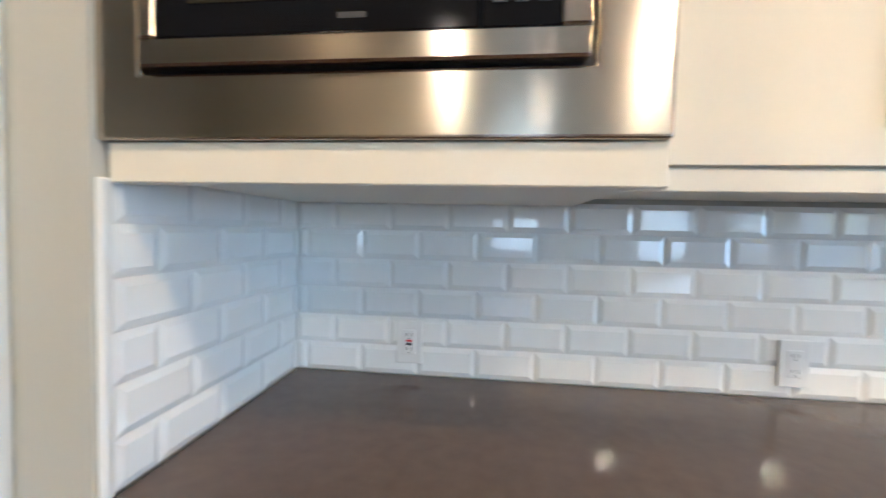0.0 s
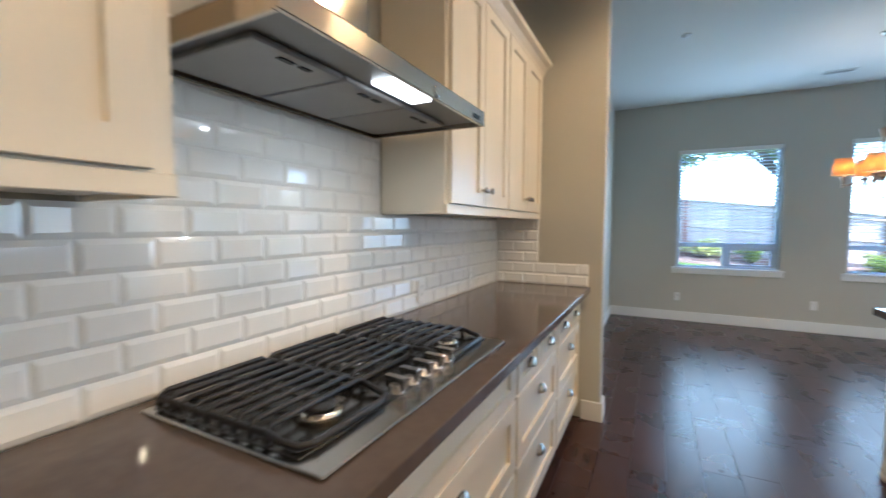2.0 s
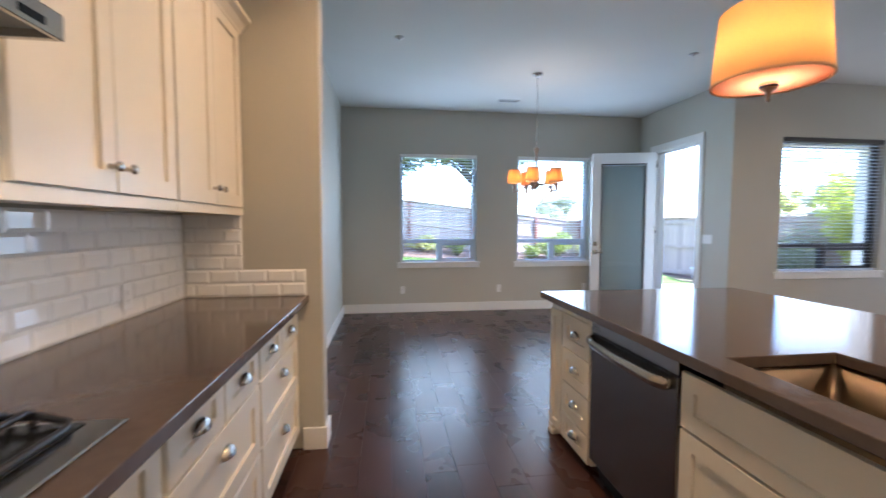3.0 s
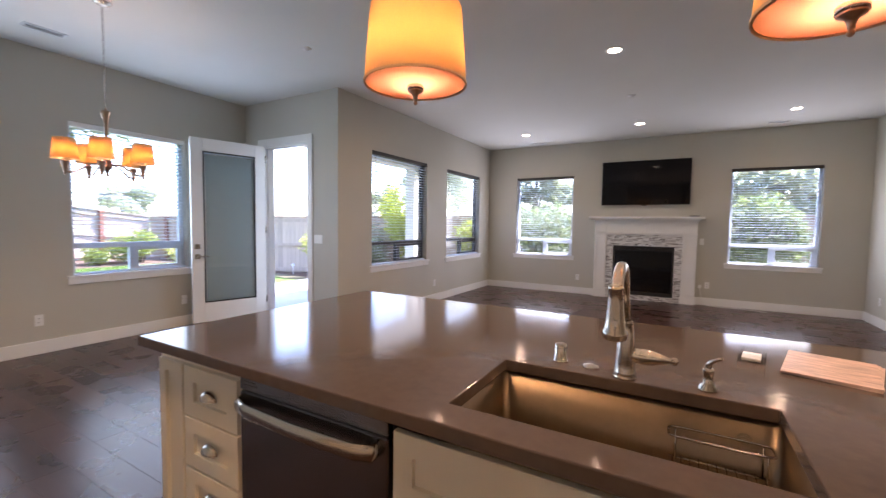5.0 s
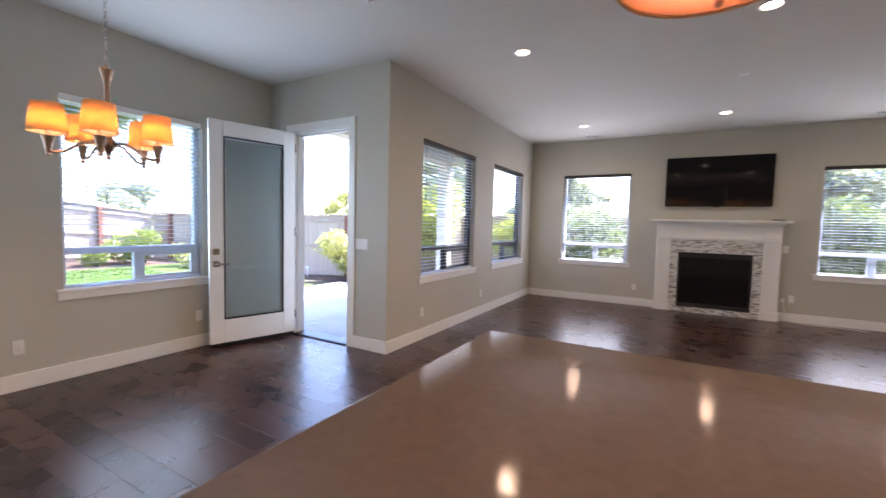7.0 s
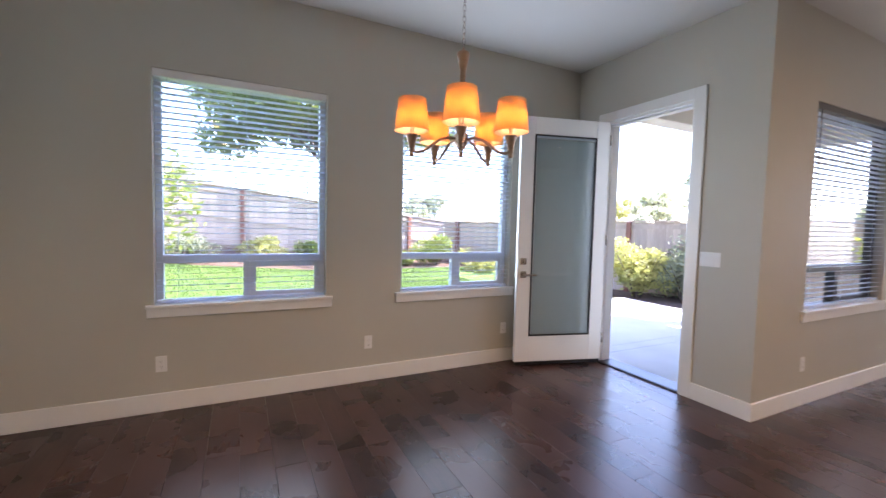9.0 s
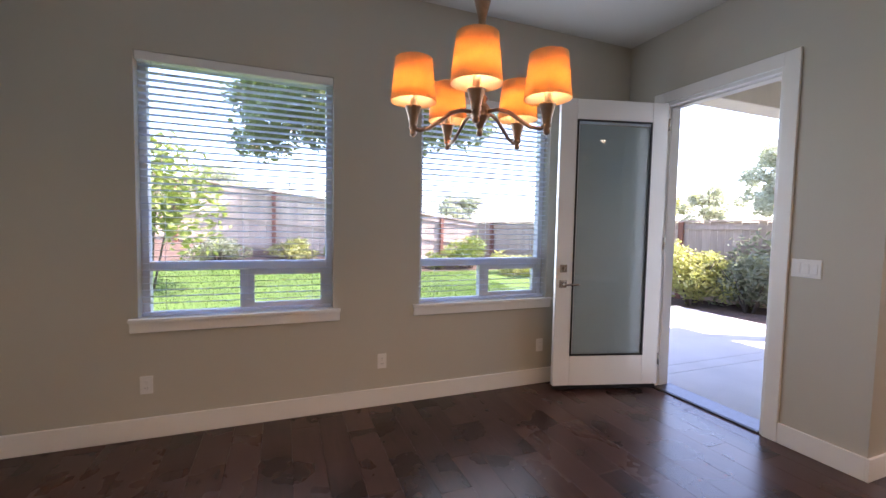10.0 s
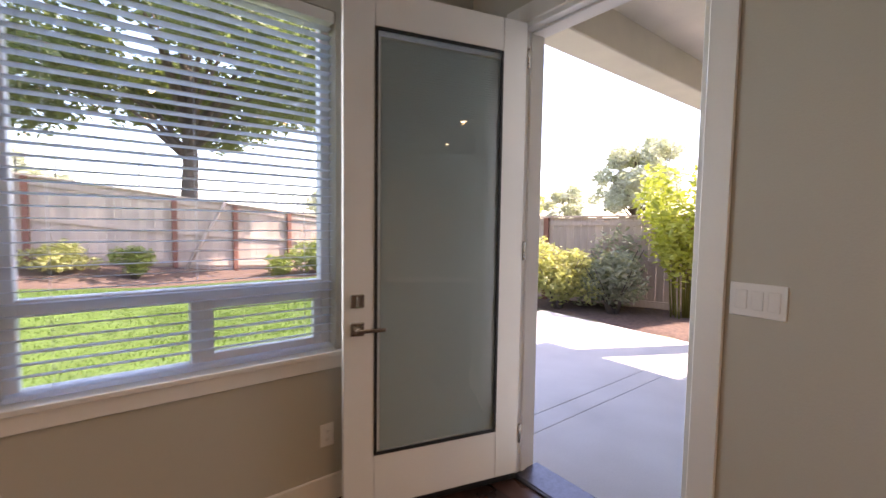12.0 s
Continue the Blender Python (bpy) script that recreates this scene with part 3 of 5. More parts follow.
def shrub(name, x, y, z, r, h, material, n, size, label, cat="shrub", seed=1):
    rng = random.Random(seed)
    sh = thing(name, label, cat, at=(x, y, z))
    st = []
    for k in range(7):
        a, q = rng.uniform(0, 6.28), rng.uniform(0.3, 0.75)
        st.append(([(0.05 * math.cos(a), 0.05 * math.sin(a), -0.05), (q * r * 0.4 * math.cos(a), q * r * 0.4 * math.sin(a), h * 0.35), (q * r * math.cos(a), q * r * math.sin(a), h * 0.8)], [0.02, 0.014, 0.006]))
    limbs(st, BARK, sh, "stems")
    blobs = []
    for k in range(9):
        a, q, e = rng.uniform(0, 6.28), rng.uniform(0, 0.62), rng.uniform(0.28, 0.8)
        s = rng.uniform(0.3, 0.5)
        blobs.append((q * r * math.cos(a), q * r * math.sin(a), h * e, r * s, r * s, h * s * 0.62))
    leaves("foliage", material, blobs, n, size, seed, sh)
    return sh


shrub("citrus_bush", 13.0, 1.45, lawn_z(13.0, 1.45), 1.25, 2.9, LEAFY, 1700, 0.085, "tall yellow-green citrus bush on the lawn edge", "bush", 3)
shrub("round_shrub", 16.1, -2.1, bed_z(16.1, -2.1), 0.42, 0.62, LEAFY, 1500, 0.045, "small clipped round shrub in the mulch bed", "shrub", 4)
shrub("round_shrub", 15.9, -4.85, bed_z(15.9, -4.85), 0.40, 0.6, LEAFY, 1500, 0.045, "small clipped round shrub in the mulch bed", "shrub", 5)
shrub("flowering_shrub", 16.2, -0.9, bed_z(16.2, -0.9), 0.75, 0.6, LEAFP, 1500, 0.05, "low straggly shrub in the mulch bed", "shrub", 6)
shrub("flowering_shrub", 15.6, 0.7, bed_z(15.6, 0.7), 0.9, 0.7, LEAFG, 1700, 0.05, "low grey-leaved shrub by the citrus bush", "shrub", 7)
shrub("flowering_shrub", 15.9, -5.9, bed_z(15.9, -5.9), 0.8, 0.95, LEAFY, 2200, 0.055, "loose green shrub by the fence corner", "shrub", 8)
shrub("flowering_shrub", 14.6, -6.6, GZ, 0.8, 1.0, LEAFP, 1800, 0.06, "loose pale green shrub by the fence corner", "shrub", 9)
shrub("variegated_shrub", 10.75, -8.55, GZ, 0.95, 1.25, LEAFP, 5200, 0.055, "dense variegated yellow-green shrub beside the patio", "shrub", 10)
shrub("grey_shrub", 9.85, -8.95, GZ, 0.75, 1.05, LEAFG, 3200, 0.05, "grey-green shrub against the shaded fence", "shrub", 11)
shrub("dark_shrub", 10.2, -9.5, GZ, 0.9, 1.45, LEAFG, 2000, 0.06, "dark green climbing shrub on the fence", "shrub", 12)
shrub("hedge_bush", 4.9, -10.6, GZ, 1.3, 2.1, LEAFH, 5200, 0.07, "bright green bush outside the window", "bush", 13)
shrub("hedge_bush", 0.55, -10.6, GZ, 1.5, 2.3, LEAFH, 6000, 0.07, "bright green bush outside the window", "bush", 14)
shrub("hedge_bush", 6.8, -10.4, GZ, 1.0, 1.9, LEAFB, 3600, 0.07, "green bush by the porch corner", "bush", 15)

bam = thing("bamboo", "tall yellow-green bamboo clump against the fence", "bamboo", at=(8.95, -9.75, GZ))
rng = random.Random(21)
bst = []
bbl = []
for k in range(16):
    a, q, h = rng.uniform(0, 6.28), rng.uniform(0.02, 0.25), rng.uniform(1.6, 2.7)
    ex, ey = math.cos(a) * (q + 0.35), math.sin(a) * (q + 0.35)
    bst.append(([(math.cos(a) * q, math.sin(a) * q, -0.05), (math.cos(a) * (q + 0.1), math.sin(a) * (q + 0.1), h * 0.6), (ex, ey, h)], [0.014, 0.011, 0.004]))
    for e in (0.55, 0.75, 0.95):
        bbl.append((ex * e * 1.3, ey * e * 1.3, h * e, 0.24, 0.24, 0.32))
CANE = leafmat("bamboo_cane", (0.22, 0.22, 0.06))
for cane in bst:
    limbs([cane], CANE, bam, "cane")
leaves("foliage", LEAFB, bbl, 3000, 0.075, 22, bam)


def tree(x, y, z, h, spread, clear, low, material, n, size, seed, label, bark=BARK, thick=0.22, squash=0.6, clumps=18):
    """A trunk forking at clear * h, with a crown of leaf clumps from low * h up."""
    rng = random.Random(seed)
    tr = thing("tree", label, "tree", at=(x, y, z))
    fork = clear * h
    st = [([(0, 0, -0.2), (0.06, 0.03, fork * 0.5), (0.12, -0.05, fork), (0.1, 0.05, h * 0.72), (0.0, 0.1, h * 0.92)], [thick * 1.25, thick, thick * 0.85, thick * 0.45, 0.03])]
    blobs = []
    for k in range(clumps):
        a = k * 2.4 + rng.uniform(-0.4, 0.4)
        f = rng.random()
        e = (low + f * (0.95 - low)) * h
        q = rng.uniform(0.3, 1.0) * spread * (1 - 0.55 * max(0, f - 0.35))
        s = fork + max(0, e - fork) * rng.uniform(0.0, 0.35)
        ex, ey = q * math.cos(a), q * math.sin(a)
        if k % 2 == 0:
            st.append(([(0.1, 0, s), (ex * 0.45, ey * 0.45, s + (e - s) * 0.55 + 0.1 * q), (ex, ey, e)], [thick * 0.4, thick * 0.2, 0.015]))
        rr = rng.uniform(0.15, 0.3) * spread
        blobs.append((ex, ey, e, rr, rr, rr * squash))
        for _ in range(3):
            r2 = rr * rng.uniform(0.3, 0.6)
            blobs.append((ex + rng.uniform(-1, 1) * rr, ey + rng.uniform(-1, 1) * rr, e + rng.uniform(-0.8, 0.5) * rr * squash, r2, r2, r2 * squash))
    limbs(st, bark, tr)
    leaves("crown", material, blobs, n, size, seed, tr)
    return tr


tree(18.9, -3.35, 0.1, 8.0, 5.2, 0.36, 0.46, LEAF, 30000, 0.13, 31, "broad dark green tree leaning over the fence", clumps=40)
tree(24.9, -38.0, 0, 9.3, 3.7, 0.2, 0.34, LEAFE, 14000, 0.2, 32, "tall grey-green eucalyptus beyond the fence", squash=0.95, clumps=60)
tree(34.0, -41.0, 0, 5.6, 3.6, 0.08, 0.2, LEAFE, 5000, 0.2, 33, "distant grey-green tree beyond the fence", squash=0.8)
tree(34.5, -34.0, 0, 4.4, 3.0, 0.06, 0.2, LEAFP, 4500, 0.18, 34, "distant pale green tree beyond the fence", squash=0.8)
tree(36.0, -14.0, 0, 3.8, 2.8, 0.06, 0.2, LEAFE, 3500, 0.18, 35, "tree seen over the fence, leaves paled for haze", squash=0.8)
tree(32.0, 3.0, 0, 4.6, 3.2, 0.2, 0.3, LEAFE, 4500, 0.2, 36, "tree seen over the fence, leaves paled for haze")
tree(9.5, -24.0, 0, 5.2, 3.2, 0.2, 0.25, LEAFG, 7000, 0.18, 37, "dark green tree beyond the fence")
tree(-1.5, -17.0, 0, 5.0, 3.2, 0.1, 0.2, LEAFG, 8000, 0.16, 38, "grey-green tree beyond the fence")

br = bmesh.new()
tube(br, [(16.9, -2.98, 0.2), (17.0, -3.9, 1.88)], 0.04, 4)
tagged(new("fence_brace", finish(br, "fence_brace", FENCEW)), "slanting weathered timber brace against the fence", "brace")
for y in (-0.28, -0.85, -2.23):
    tp = thing("wire_trellis", "thin dark wire trellis standing behind the fence", "trellis", "wire trellises", at=(17.45, y, 0.5))
    w = bmesh.new()
    tube(w, [(0, 0, -0.5), (0, 0, 2.15)], 0.012, 6)
    part("post", w, IRON, tp)
    w = bmesh.new()
    tube(w, [(0, 0, 1.98), (0, -0.7, 1.96), (0, -1.38, 1.98)], 0.006, 5)
    part("wire", w, IRON, tp)
arb = thing("garden_arbor", "dark iron arched arbor beyond the fence", "arbor", at=(21.0, -7.0, 0))
for x in (-0.3, 0.3):
    for y in (-0.38, 0.38):
        w = bmesh.new()
        tube(w, [(x, y - 0.38, -0.1), (x, y - 0.38, 2.1), (x, y - 0.27, 2.34), (x, y, 2.44), (x, y + 0.27, 2.34), (x, y + 0.38, 2.1), (x, y + 0.38, -0.1)], 0.016, 6)
        part("arch", w, IRON, arb)

gp = thing("garden_path_light", "small white garden path light beside the shrubs", "path light", at=(12.2, -8.3, GZ))
g = bmesh.new()
tube(g, [(0, 0, -0.05), (0, 0, 0.28)], 0.012, 8)
part("stake", g, PLASTIC, gp)
g = bmesh.new()
lathe(g, [(0.02, 0.26), (0.06, 0.28), (0.05, 0.31), (0.01, 0.34)], 14)
part("cap", g, PLASTIC, gp)

# grass blades near the windows
rng = np.random.default_rng(5)
n = 60000
gx, gy = rng.uniform(FX + 0.7, 15.2, n), rng.uniform(-5.5, 4.0, n)
gx = np.where((gx < 10.45) & (gy < -2.2), gx + 3.0, gx)
ang = rng.uniform(0, 6.28, n)
hh = rng.uniform(0.02, 0.05, n)
w = 0.006
tt = np.clip((gx - 10.0) / 5.4, 0, 1)
base = np.stack([gx, gy, GZ + 0.028 + tt * tt * (3 - 2 * tt) * (0.13 + 0.07 * np.maximum(0, gy + 2.2) - GZ - 0.03)], 1)
dv = np.stack([np.cos(ang) * w, np.sin(ang) * w, np.zeros(n)], 1)
tip = base + np.stack([np.cos(ang + 1.3) * 0.02, np.sin(ang + 1.3) * 0.02, hh], 1)
v = np.stack([base - dv, base + dv, tip], 1).reshape(-1, 3)
me = bpy.data.meshes.new("grass")
me.from_pydata(v.tolist(), [], (np.arange(n)[:, None] * 3 + [[0, 1, 2]]).tolist())
me.materials.append(leafmat("grass_blade", (0.08, 0.14, 0.02), 0.25))
tagged(new("grass", me), "short sunlit lawn grass blades", "grass", kind="stuff")

# ---- kitchen ----
CT, CB = 0.93, 0.89


def shaker(w, h, t=0.02, rail=0.062, recess=0.012):
    """A framed front with a sunk panel: x to the right, z up, its face at y=0 looking to -y."""
    bm = bmesh.new()
    r, c = min(rail, h * 0.3), 0.0018

    def ring(dx, dz, y):
        return [bm.verts.new((x, y, z)) for x, z in ((dx, dz), (w - dx, dz), (w - dx, h - dz), (dx, h - dz))]
    rings = [ring(0, 0, t), ring(0, 0, c), ring(c, c, 0), ring(rail, r, 0), ring(rail + 0.002, r + 0.002, recess)]
    for p, q in zip(rings, rings[1:]):
        for k in range(4):
            bm.faces.new((p[k], p[(k + 1) % 4], q[(k + 1) % 4], q[k]))
    bm.faces.new(rings[0][::-1])
    bm.faces.new(rings[-1])
    return bm


def cup_pull():
    bm = bmesh.new()
    for k, inner in ((1.0, False), (0.86, True)):
        a, b, c = 0.044 * k, 0.026 * k, 0.034 * k
        grid = [[bm.verts.new((a * math.cos(p) * math.cos(q), -b * math.sin(q), c * math.sin(p) * math.cos(q) - 0.006)) for p in (math.pi * i / 12 for i in range(13))] for q in (math.pi / 2 * j / 5 * 0.98 for j in range(6))]
        for j in range(5):
            for i in range(12):
                f = bm.faces.new((grid[j][i], grid[j][i + 1], grid[j + 1][i + 1], grid[j + 1][i]))
                f.smooth = True
    box(bm, (-0.048, -0.003, -0.008), (0.048, 0.0, 0.006), 0.001)
    return bm


def knob():
    bm = bmesh.new()
    lathe(bm, [(0.009, 0), (0.007, 0.006), (0.006, 0.014), (0.011, 0.018), (0.0155, 0.024), (0.0155, 0.029), (0.011, 0.033), (0.004, 0.035)], 18, pose(0, 0, 0, 90, 0, 0))
    return bm


PULL, KNOB = finish(cup_pull(), "cup_pull", CHROME), finish(knob(), "knob", CHROME)


def front(name, cab, x, z, w, h, pulls=(), knob_at=None, y=0.0):
    """A door or drawer front on a cabinet whose face frame is at y=0."""
    ob = part(name, shaker(w, h), CABM, cab, m=pose(x, y - 0.02, z))
    for px, pz in pulls:
        tagged(share("cup_pull", PULL, ob, pose(px, 0, pz)), "polished nickel cup pull")
    if knob_at:
        tagged(share("knob", KNOB, ob, pose(knob_at[0], 0, knob_at[1])), "round polished nickel knob")
    return ob


def carcass(cab, w, d, z0, z1, toe=True):
    bm = bmesh.new()
    box(bm, (0, 0.0, z0), (w, d, z1), 0.0015)
    part("body", bm, CABM, cab)
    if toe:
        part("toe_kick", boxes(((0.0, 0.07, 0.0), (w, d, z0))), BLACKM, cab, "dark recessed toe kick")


def drawer_base(name, x0, x1, y, fronts, label, group="kitchen base cabinets", rz=0, top=CB, depth=0.585, toe=0.105):
    cab = thing(name, label, "cabinet", group, at=(x0 if rz == 0 else x1, y, 0), rz=rz)
    carcass(cab, x1 - x0, depth, toe, top - 0.001)
    for nm, fx, fz, fw, fh, pulls in fronts:
        front(nm, cab, fx, fz, fw, fh, pulls)
    return cab


FY = 0.908
W = 0.725
for i, x in enumerate((2.515, 2.515 + W + 0.005)):
    h = W / 2
    drawer_base("drawer_cabinet", x, x + W, FY, [
        ("drawer", 0.012, 0.70, h - 0.018, 0.165, [((h - 0.018) / 2, 0.075)]), ("drawer", h + 0.006, 0.70, h - 0.018, 0.165, [((h - 0.018) / 2, 0.075)]),
        ("drawer", 0.012, 0.415, W - 0.024, 0.275, [((W - 0.024) / 2, 0.185)]), ("drawer", 0.012, 0.12, W - 0.024, 0.285, [((W - 0.024) / 2, 0.19)])],
        "cream shaker drawer cabinet with nickel cup pulls")
CW = 1.05
drawer_base("cooktop_cabinet", 1.46, 1.46 + CW, FY, [
    ("false_front", 0.012, 0.70, CW - 0.024, 0.165, []), ("drawer", 0.012, 0.415, CW - 0.024, 0.275, [(CW / 2, 0.185)]), ("drawer", 0.012, 0.12, CW - 0.024, 0.285, [(CW / 2, 0.19)])],
    "wide cream shaker drawer cabinet under the cooktop")
for x in (-0.30, 0.58):
    drawer_base("base_cabinet", x, x + 0.875, FY, [
        ("drawer", 0.012, 0.70, 0.85, 0.165, [(0.425, 0.075)]), ("door", 0.012, 0.12, 0.422, 0.57, [(0.36, 0.5)]), ("door", 0.44, 0.12, 0.422, 0.57, [(0.06, 0.5)])],
        "cream shaker base cabinet with a drawer over doors")

top = bmesh.new()
box(top, (-0.303, 0.824, CB), (PX - 0.001, 1.497, CT), 0.004, 2)
solo("worktop", top, STONE, "brown quartz worktop on the cream base cabinets", "worktop")


def upper(name, x0, x1, y, z0, z1, doors, label, rail=0.04, crown=True, bare=None):
    cab = thing(name, label, "cabinet", "kitchen wall cabinets", at=(x0, y, 0))
    w, d = x1 - x0, 1.497 - y
    bm = boxes(((0, 0, z0 + 0.012), (w, d, z1)))
    part("body", bm, CABM, cab)
    part("light_rail", boxes(((-0.0, -0.012, z0), (w, 0.012, z0 + rail)), ((0.0, 0.012, z0), (0.018, d, z0 + 0.012)), ((w - 0.018, 0.012, z0), (w, d, z0 + 0.012)), bev=0.002), CABM, cab)
    n = len(doors)
    for k, (a, b) in enumerate(doors):
        left = k % 2 == 0
        dr = front("door", cab, a - x0, z0 + rail + 0.004, b - a, z1 - z0 - rail - 0.03, knob_at=None if bare == k else ((b - a) - 0.032, 0.075) if left else (0.032, 0.075))
        if bare == k:
            sc = bmesh.new()
            lathe(sc, [(0.006, 0), (0.006, 0.004), (0.0025, 0.005), (0.0025, 0.016)], 10, pose(0, 0, 0, 90, 0, 0))
            part("knob_screw", sc, CHROME, dr, "bare screw of a missing knob", m=pose((b - a) - 0.032, 0, 0.075))
    if crown:
        cr = bmesh.new()
        prof = [(0.0, 0.0), (-0.022, 0.004), (-0.028, 0.02), (-0.05, 0.05), (-0.075, 0.066), (-0.08, 0.085), (0.0, 0.085)]
        for (xa, xb) in ((0.0, w),):
            ra = [cr.verts.new((xa + (p if x0 > 1 else 0), p, z1 + q - 0.04)) for p, q in prof]
            rb = [cr.verts.new((xb - (0), p, z1 + q - 0.04)) for p, q in prof]
            for i in range(len(prof)):
                j = (i + 1) % len(prof)
                cr.faces.new((ra[i], rb[i], rb[j], ra[j]))
            cr.faces.new(ra)
            cr.faces.new(rb[::-1])
        part("crown", cr, CABM, cab, "stepped crown moulding")
    return cab


upper("wall_cabinet", 0.428, 1.45, 1.19, 1.395, 2.43, [(0.457, 0.922), (0.928, 1.408)], "cream shaker wall cabinet with one knob missing", bare=0)
upper("wall_cabinet", 2.49, 3.234, 1.19, 1.395, 2.43, [(2.515, 2.868), (2.873, 3.226)], "cream shaker wall cabinet with two doors beside the hood")
upper("wall_cabinet", 3.236, PX - 0.002, 1.19, 1.395, 2.43, [(3.244, 3.597), (3.602, 3.955)], "cream shaker wall cabinet with two doors at the wall end")

mc = thing("microwave_cabinet", "cream cabinet around a built-in microwave", "cabinet", at=(-0.305, 0.955, 0))
for nm, a, b in (("bottom_panel", (0, 0, 1.388), (0.731, 0.54, 1.425)), ("side_panel", (0, 0, 1.425), (0.02, 0.54, 2.43)), ("side_panel", (0.711, 0, 1.425), (0.731, 0.54, 2.43)), ("body", (0.02, 0, 1.95), (0.711, 0.54, 2.43))):
    part(nm, boxes((a, b), bev=0.002), CABM, mc)
part("back", boxes(((0.02, 0.5, 1.425), (0.711, 0.54, 1.95))), CABM, mc)
front("door", mc, 0.012, 1.97, 0.35, 0.44)
front("door", mc, 0.37, 1.97, 0.35, 0.44)
part("bottom_trim", boxes(((0, -0.02, 1.374), (0.731, 0.012, 1.429)), bev=0.002), CABM, mc)

mw = thing("microwave", "built-in stainless steel microwave with a trim surround", "microwave", at=(-0.336, 0.925, 1.43))
tb = bmesh.new()
slab(tb, (-0.02, 0.088, 0.672, 0.762), (0, 0.086, 0.435, 0.52), 0, 0.02, {(1, 1)})
bmesh.ops.transform(tb, matrix=pose(0, 0.02, 0, 90, 0, 0), verts=tb.verts[:])
tso = part("trim_surround", tb, STEEL, mw, "brushed stainless trim surround")
bv = tso.modifiers.new("bevel", "BEVEL")
bv.width, bv.segments, bv.limit_method = 0.005, 3, "ANGLE"
# Black plate that paints the shade in the gap behind the trim.
part("recess", boxes(((0.088, 0.014, 0.086), (0.672, 0.03, 0.435))), BLACKM, mw, "gap round the oven, its shade painted black")
part("body", boxes(((0.1, 0.012, 0.097), (0.66, 0.44, 0.425)), bev=0.004), BLACKM, mw)
fr = bmesh.new()
for a, b in (((0.096, -0.012, 0.091), (0.664, 0.012, 0.127)), ((0.096, -0.012, 0.40), (0.664, 0.012, 0.427)), ((0.096, -0.012, 0.127), (0.118, 0.012, 0.40)), ((0.63, -0.012, 0.127), (0.664, 0.012, 0.40))):
    box(fr, a, b, 0.003)
part("door_frame", fr, STEEL, mw, "stainless door frame")
part("door_glass", boxes(((0.118, -0.009, 0.127), (0.535, 0.008, 0.40)), bev=0.002), BLACK, mw, "dark smoked glass door")
part("window", boxes(((0.165, -0.0105, 0.168), (0.475, -0.008, 0.37)), bev=0.0005), mat("oven_window", (0.03, 0.024, 0.012), 0.12, var=0.1), mw, "brown oven window")
cp = part("control_panel", boxes(((0.538, -0.009, 0.127), (0.63, 0.008, 0.40)), bev=0.002), BLACK, mw, "black control panel")
lt = mat("grey_print", (0.07, 0.07, 0.07), 0.6, spec=0.2)
kb = bmesh.new()
for r in range(5):
    for c in range(3):
        box(kb, (0.55 + c * 0.026, -0.0102, 0.155 + r * 0.032), (0.566 + c * 0.026, -0.0088, 0.159 + r * 0.032))
part("key_print", kb, lt, cp)
part("maker_mark", boxes(((0.362, -0.0096, 0.144), (0.398, -0.0088, 0.151))), lt, mw, "small pale maker's mark")

# hood
hood = thing("range_hood", "stainless chimney range hood with one lit lamp", "range hood", at=(0, 0, 0))
HX0, HX1, HY0, HZ = 1.515, 2.432, 1.0, 1.706
for nm, a, b in (("front_lip", (HX0, HY0, HZ), (HX1, HY0 + 0.012, HZ + 0.05)), ("side_lip", (HX0, HY0 + 0.012, HZ), (HX0 + 0.012, 1.49, HZ + 0.05)), ("side_lip", (HX1 - 0.012, HY0 + 0.012, HZ), (HX1, 1.49, HZ + 0.05)), ("back_lip", (HX0 + 0.012, 1.478, HZ), (HX1 - 0.012, 1.49, HZ + 0.05))):
    part(nm, boxes((a, b), bev=0.0015), STEEL, hood)
cn = bmesh.new()
lo = [cn.verts.new(p) for p in ((HX0, HY0, HZ + 0.05), (HX1, HY0, HZ + 0.05), (HX1, 1.49, HZ + 0.05), (HX0, 1.49, HZ + 0.05))]
hi = [cn.verts.new(p) for p in ((1.83, 1.27, 1.93), (2.115, 1.27, 1.93), (2.115, 1.49, 1.93), (1.83, 1.49, 1.93))]
for i in range(4):
    cn.faces.new((lo[i], lo[(i + 1) % 4], hi[(i + 1) % 4], hi[i]))
cn.faces.new(lo[::-1])
cn.faces.new(hi)
part("canopy", cn, STEEL, hood)
part("chimney", boxes(((1.832, 1.272, 1.93), (2.113, 1.49, 2.5)), ((1.838, 1.278, 2.5), (2.107, 1.49, CEIL)), bev=0.002), STEEL, hood)
part("underside", boxes(((HX0 + 0.012, HY0 + 0.012, HZ + 0.018), (HX1 - 0.012, 1.478, HZ + 0.024))), mat("hood_grey", (0.20, 0.195, 0.185), 0.4, 0.6, var=0.06), hood)
FIL = mat("filter_grey", (0.33, 0.32, 0.30), 0.45, 0.5, var=0.06, bump=0.2, bscale=400)
for k in range(3):
    a = HX0 + 0.06 + k * 0.272
    f = part("grease_filter", boxes(((a, 1.14, HZ + 0.004), (a + 0.262, 1.45, HZ + 0.018)), bev=0.003), FIL, hood, "grey mesh grease filter")
    part("latch", boxes(((a + 0.09, 1.165, HZ + 0.001), (a + 0.13, 1.178, HZ + 0.005)), ((a + 0.15, 1.165, HZ + 0.001), (a + 0.18, 1.178, HZ + 0.005))), BLACKM, f)
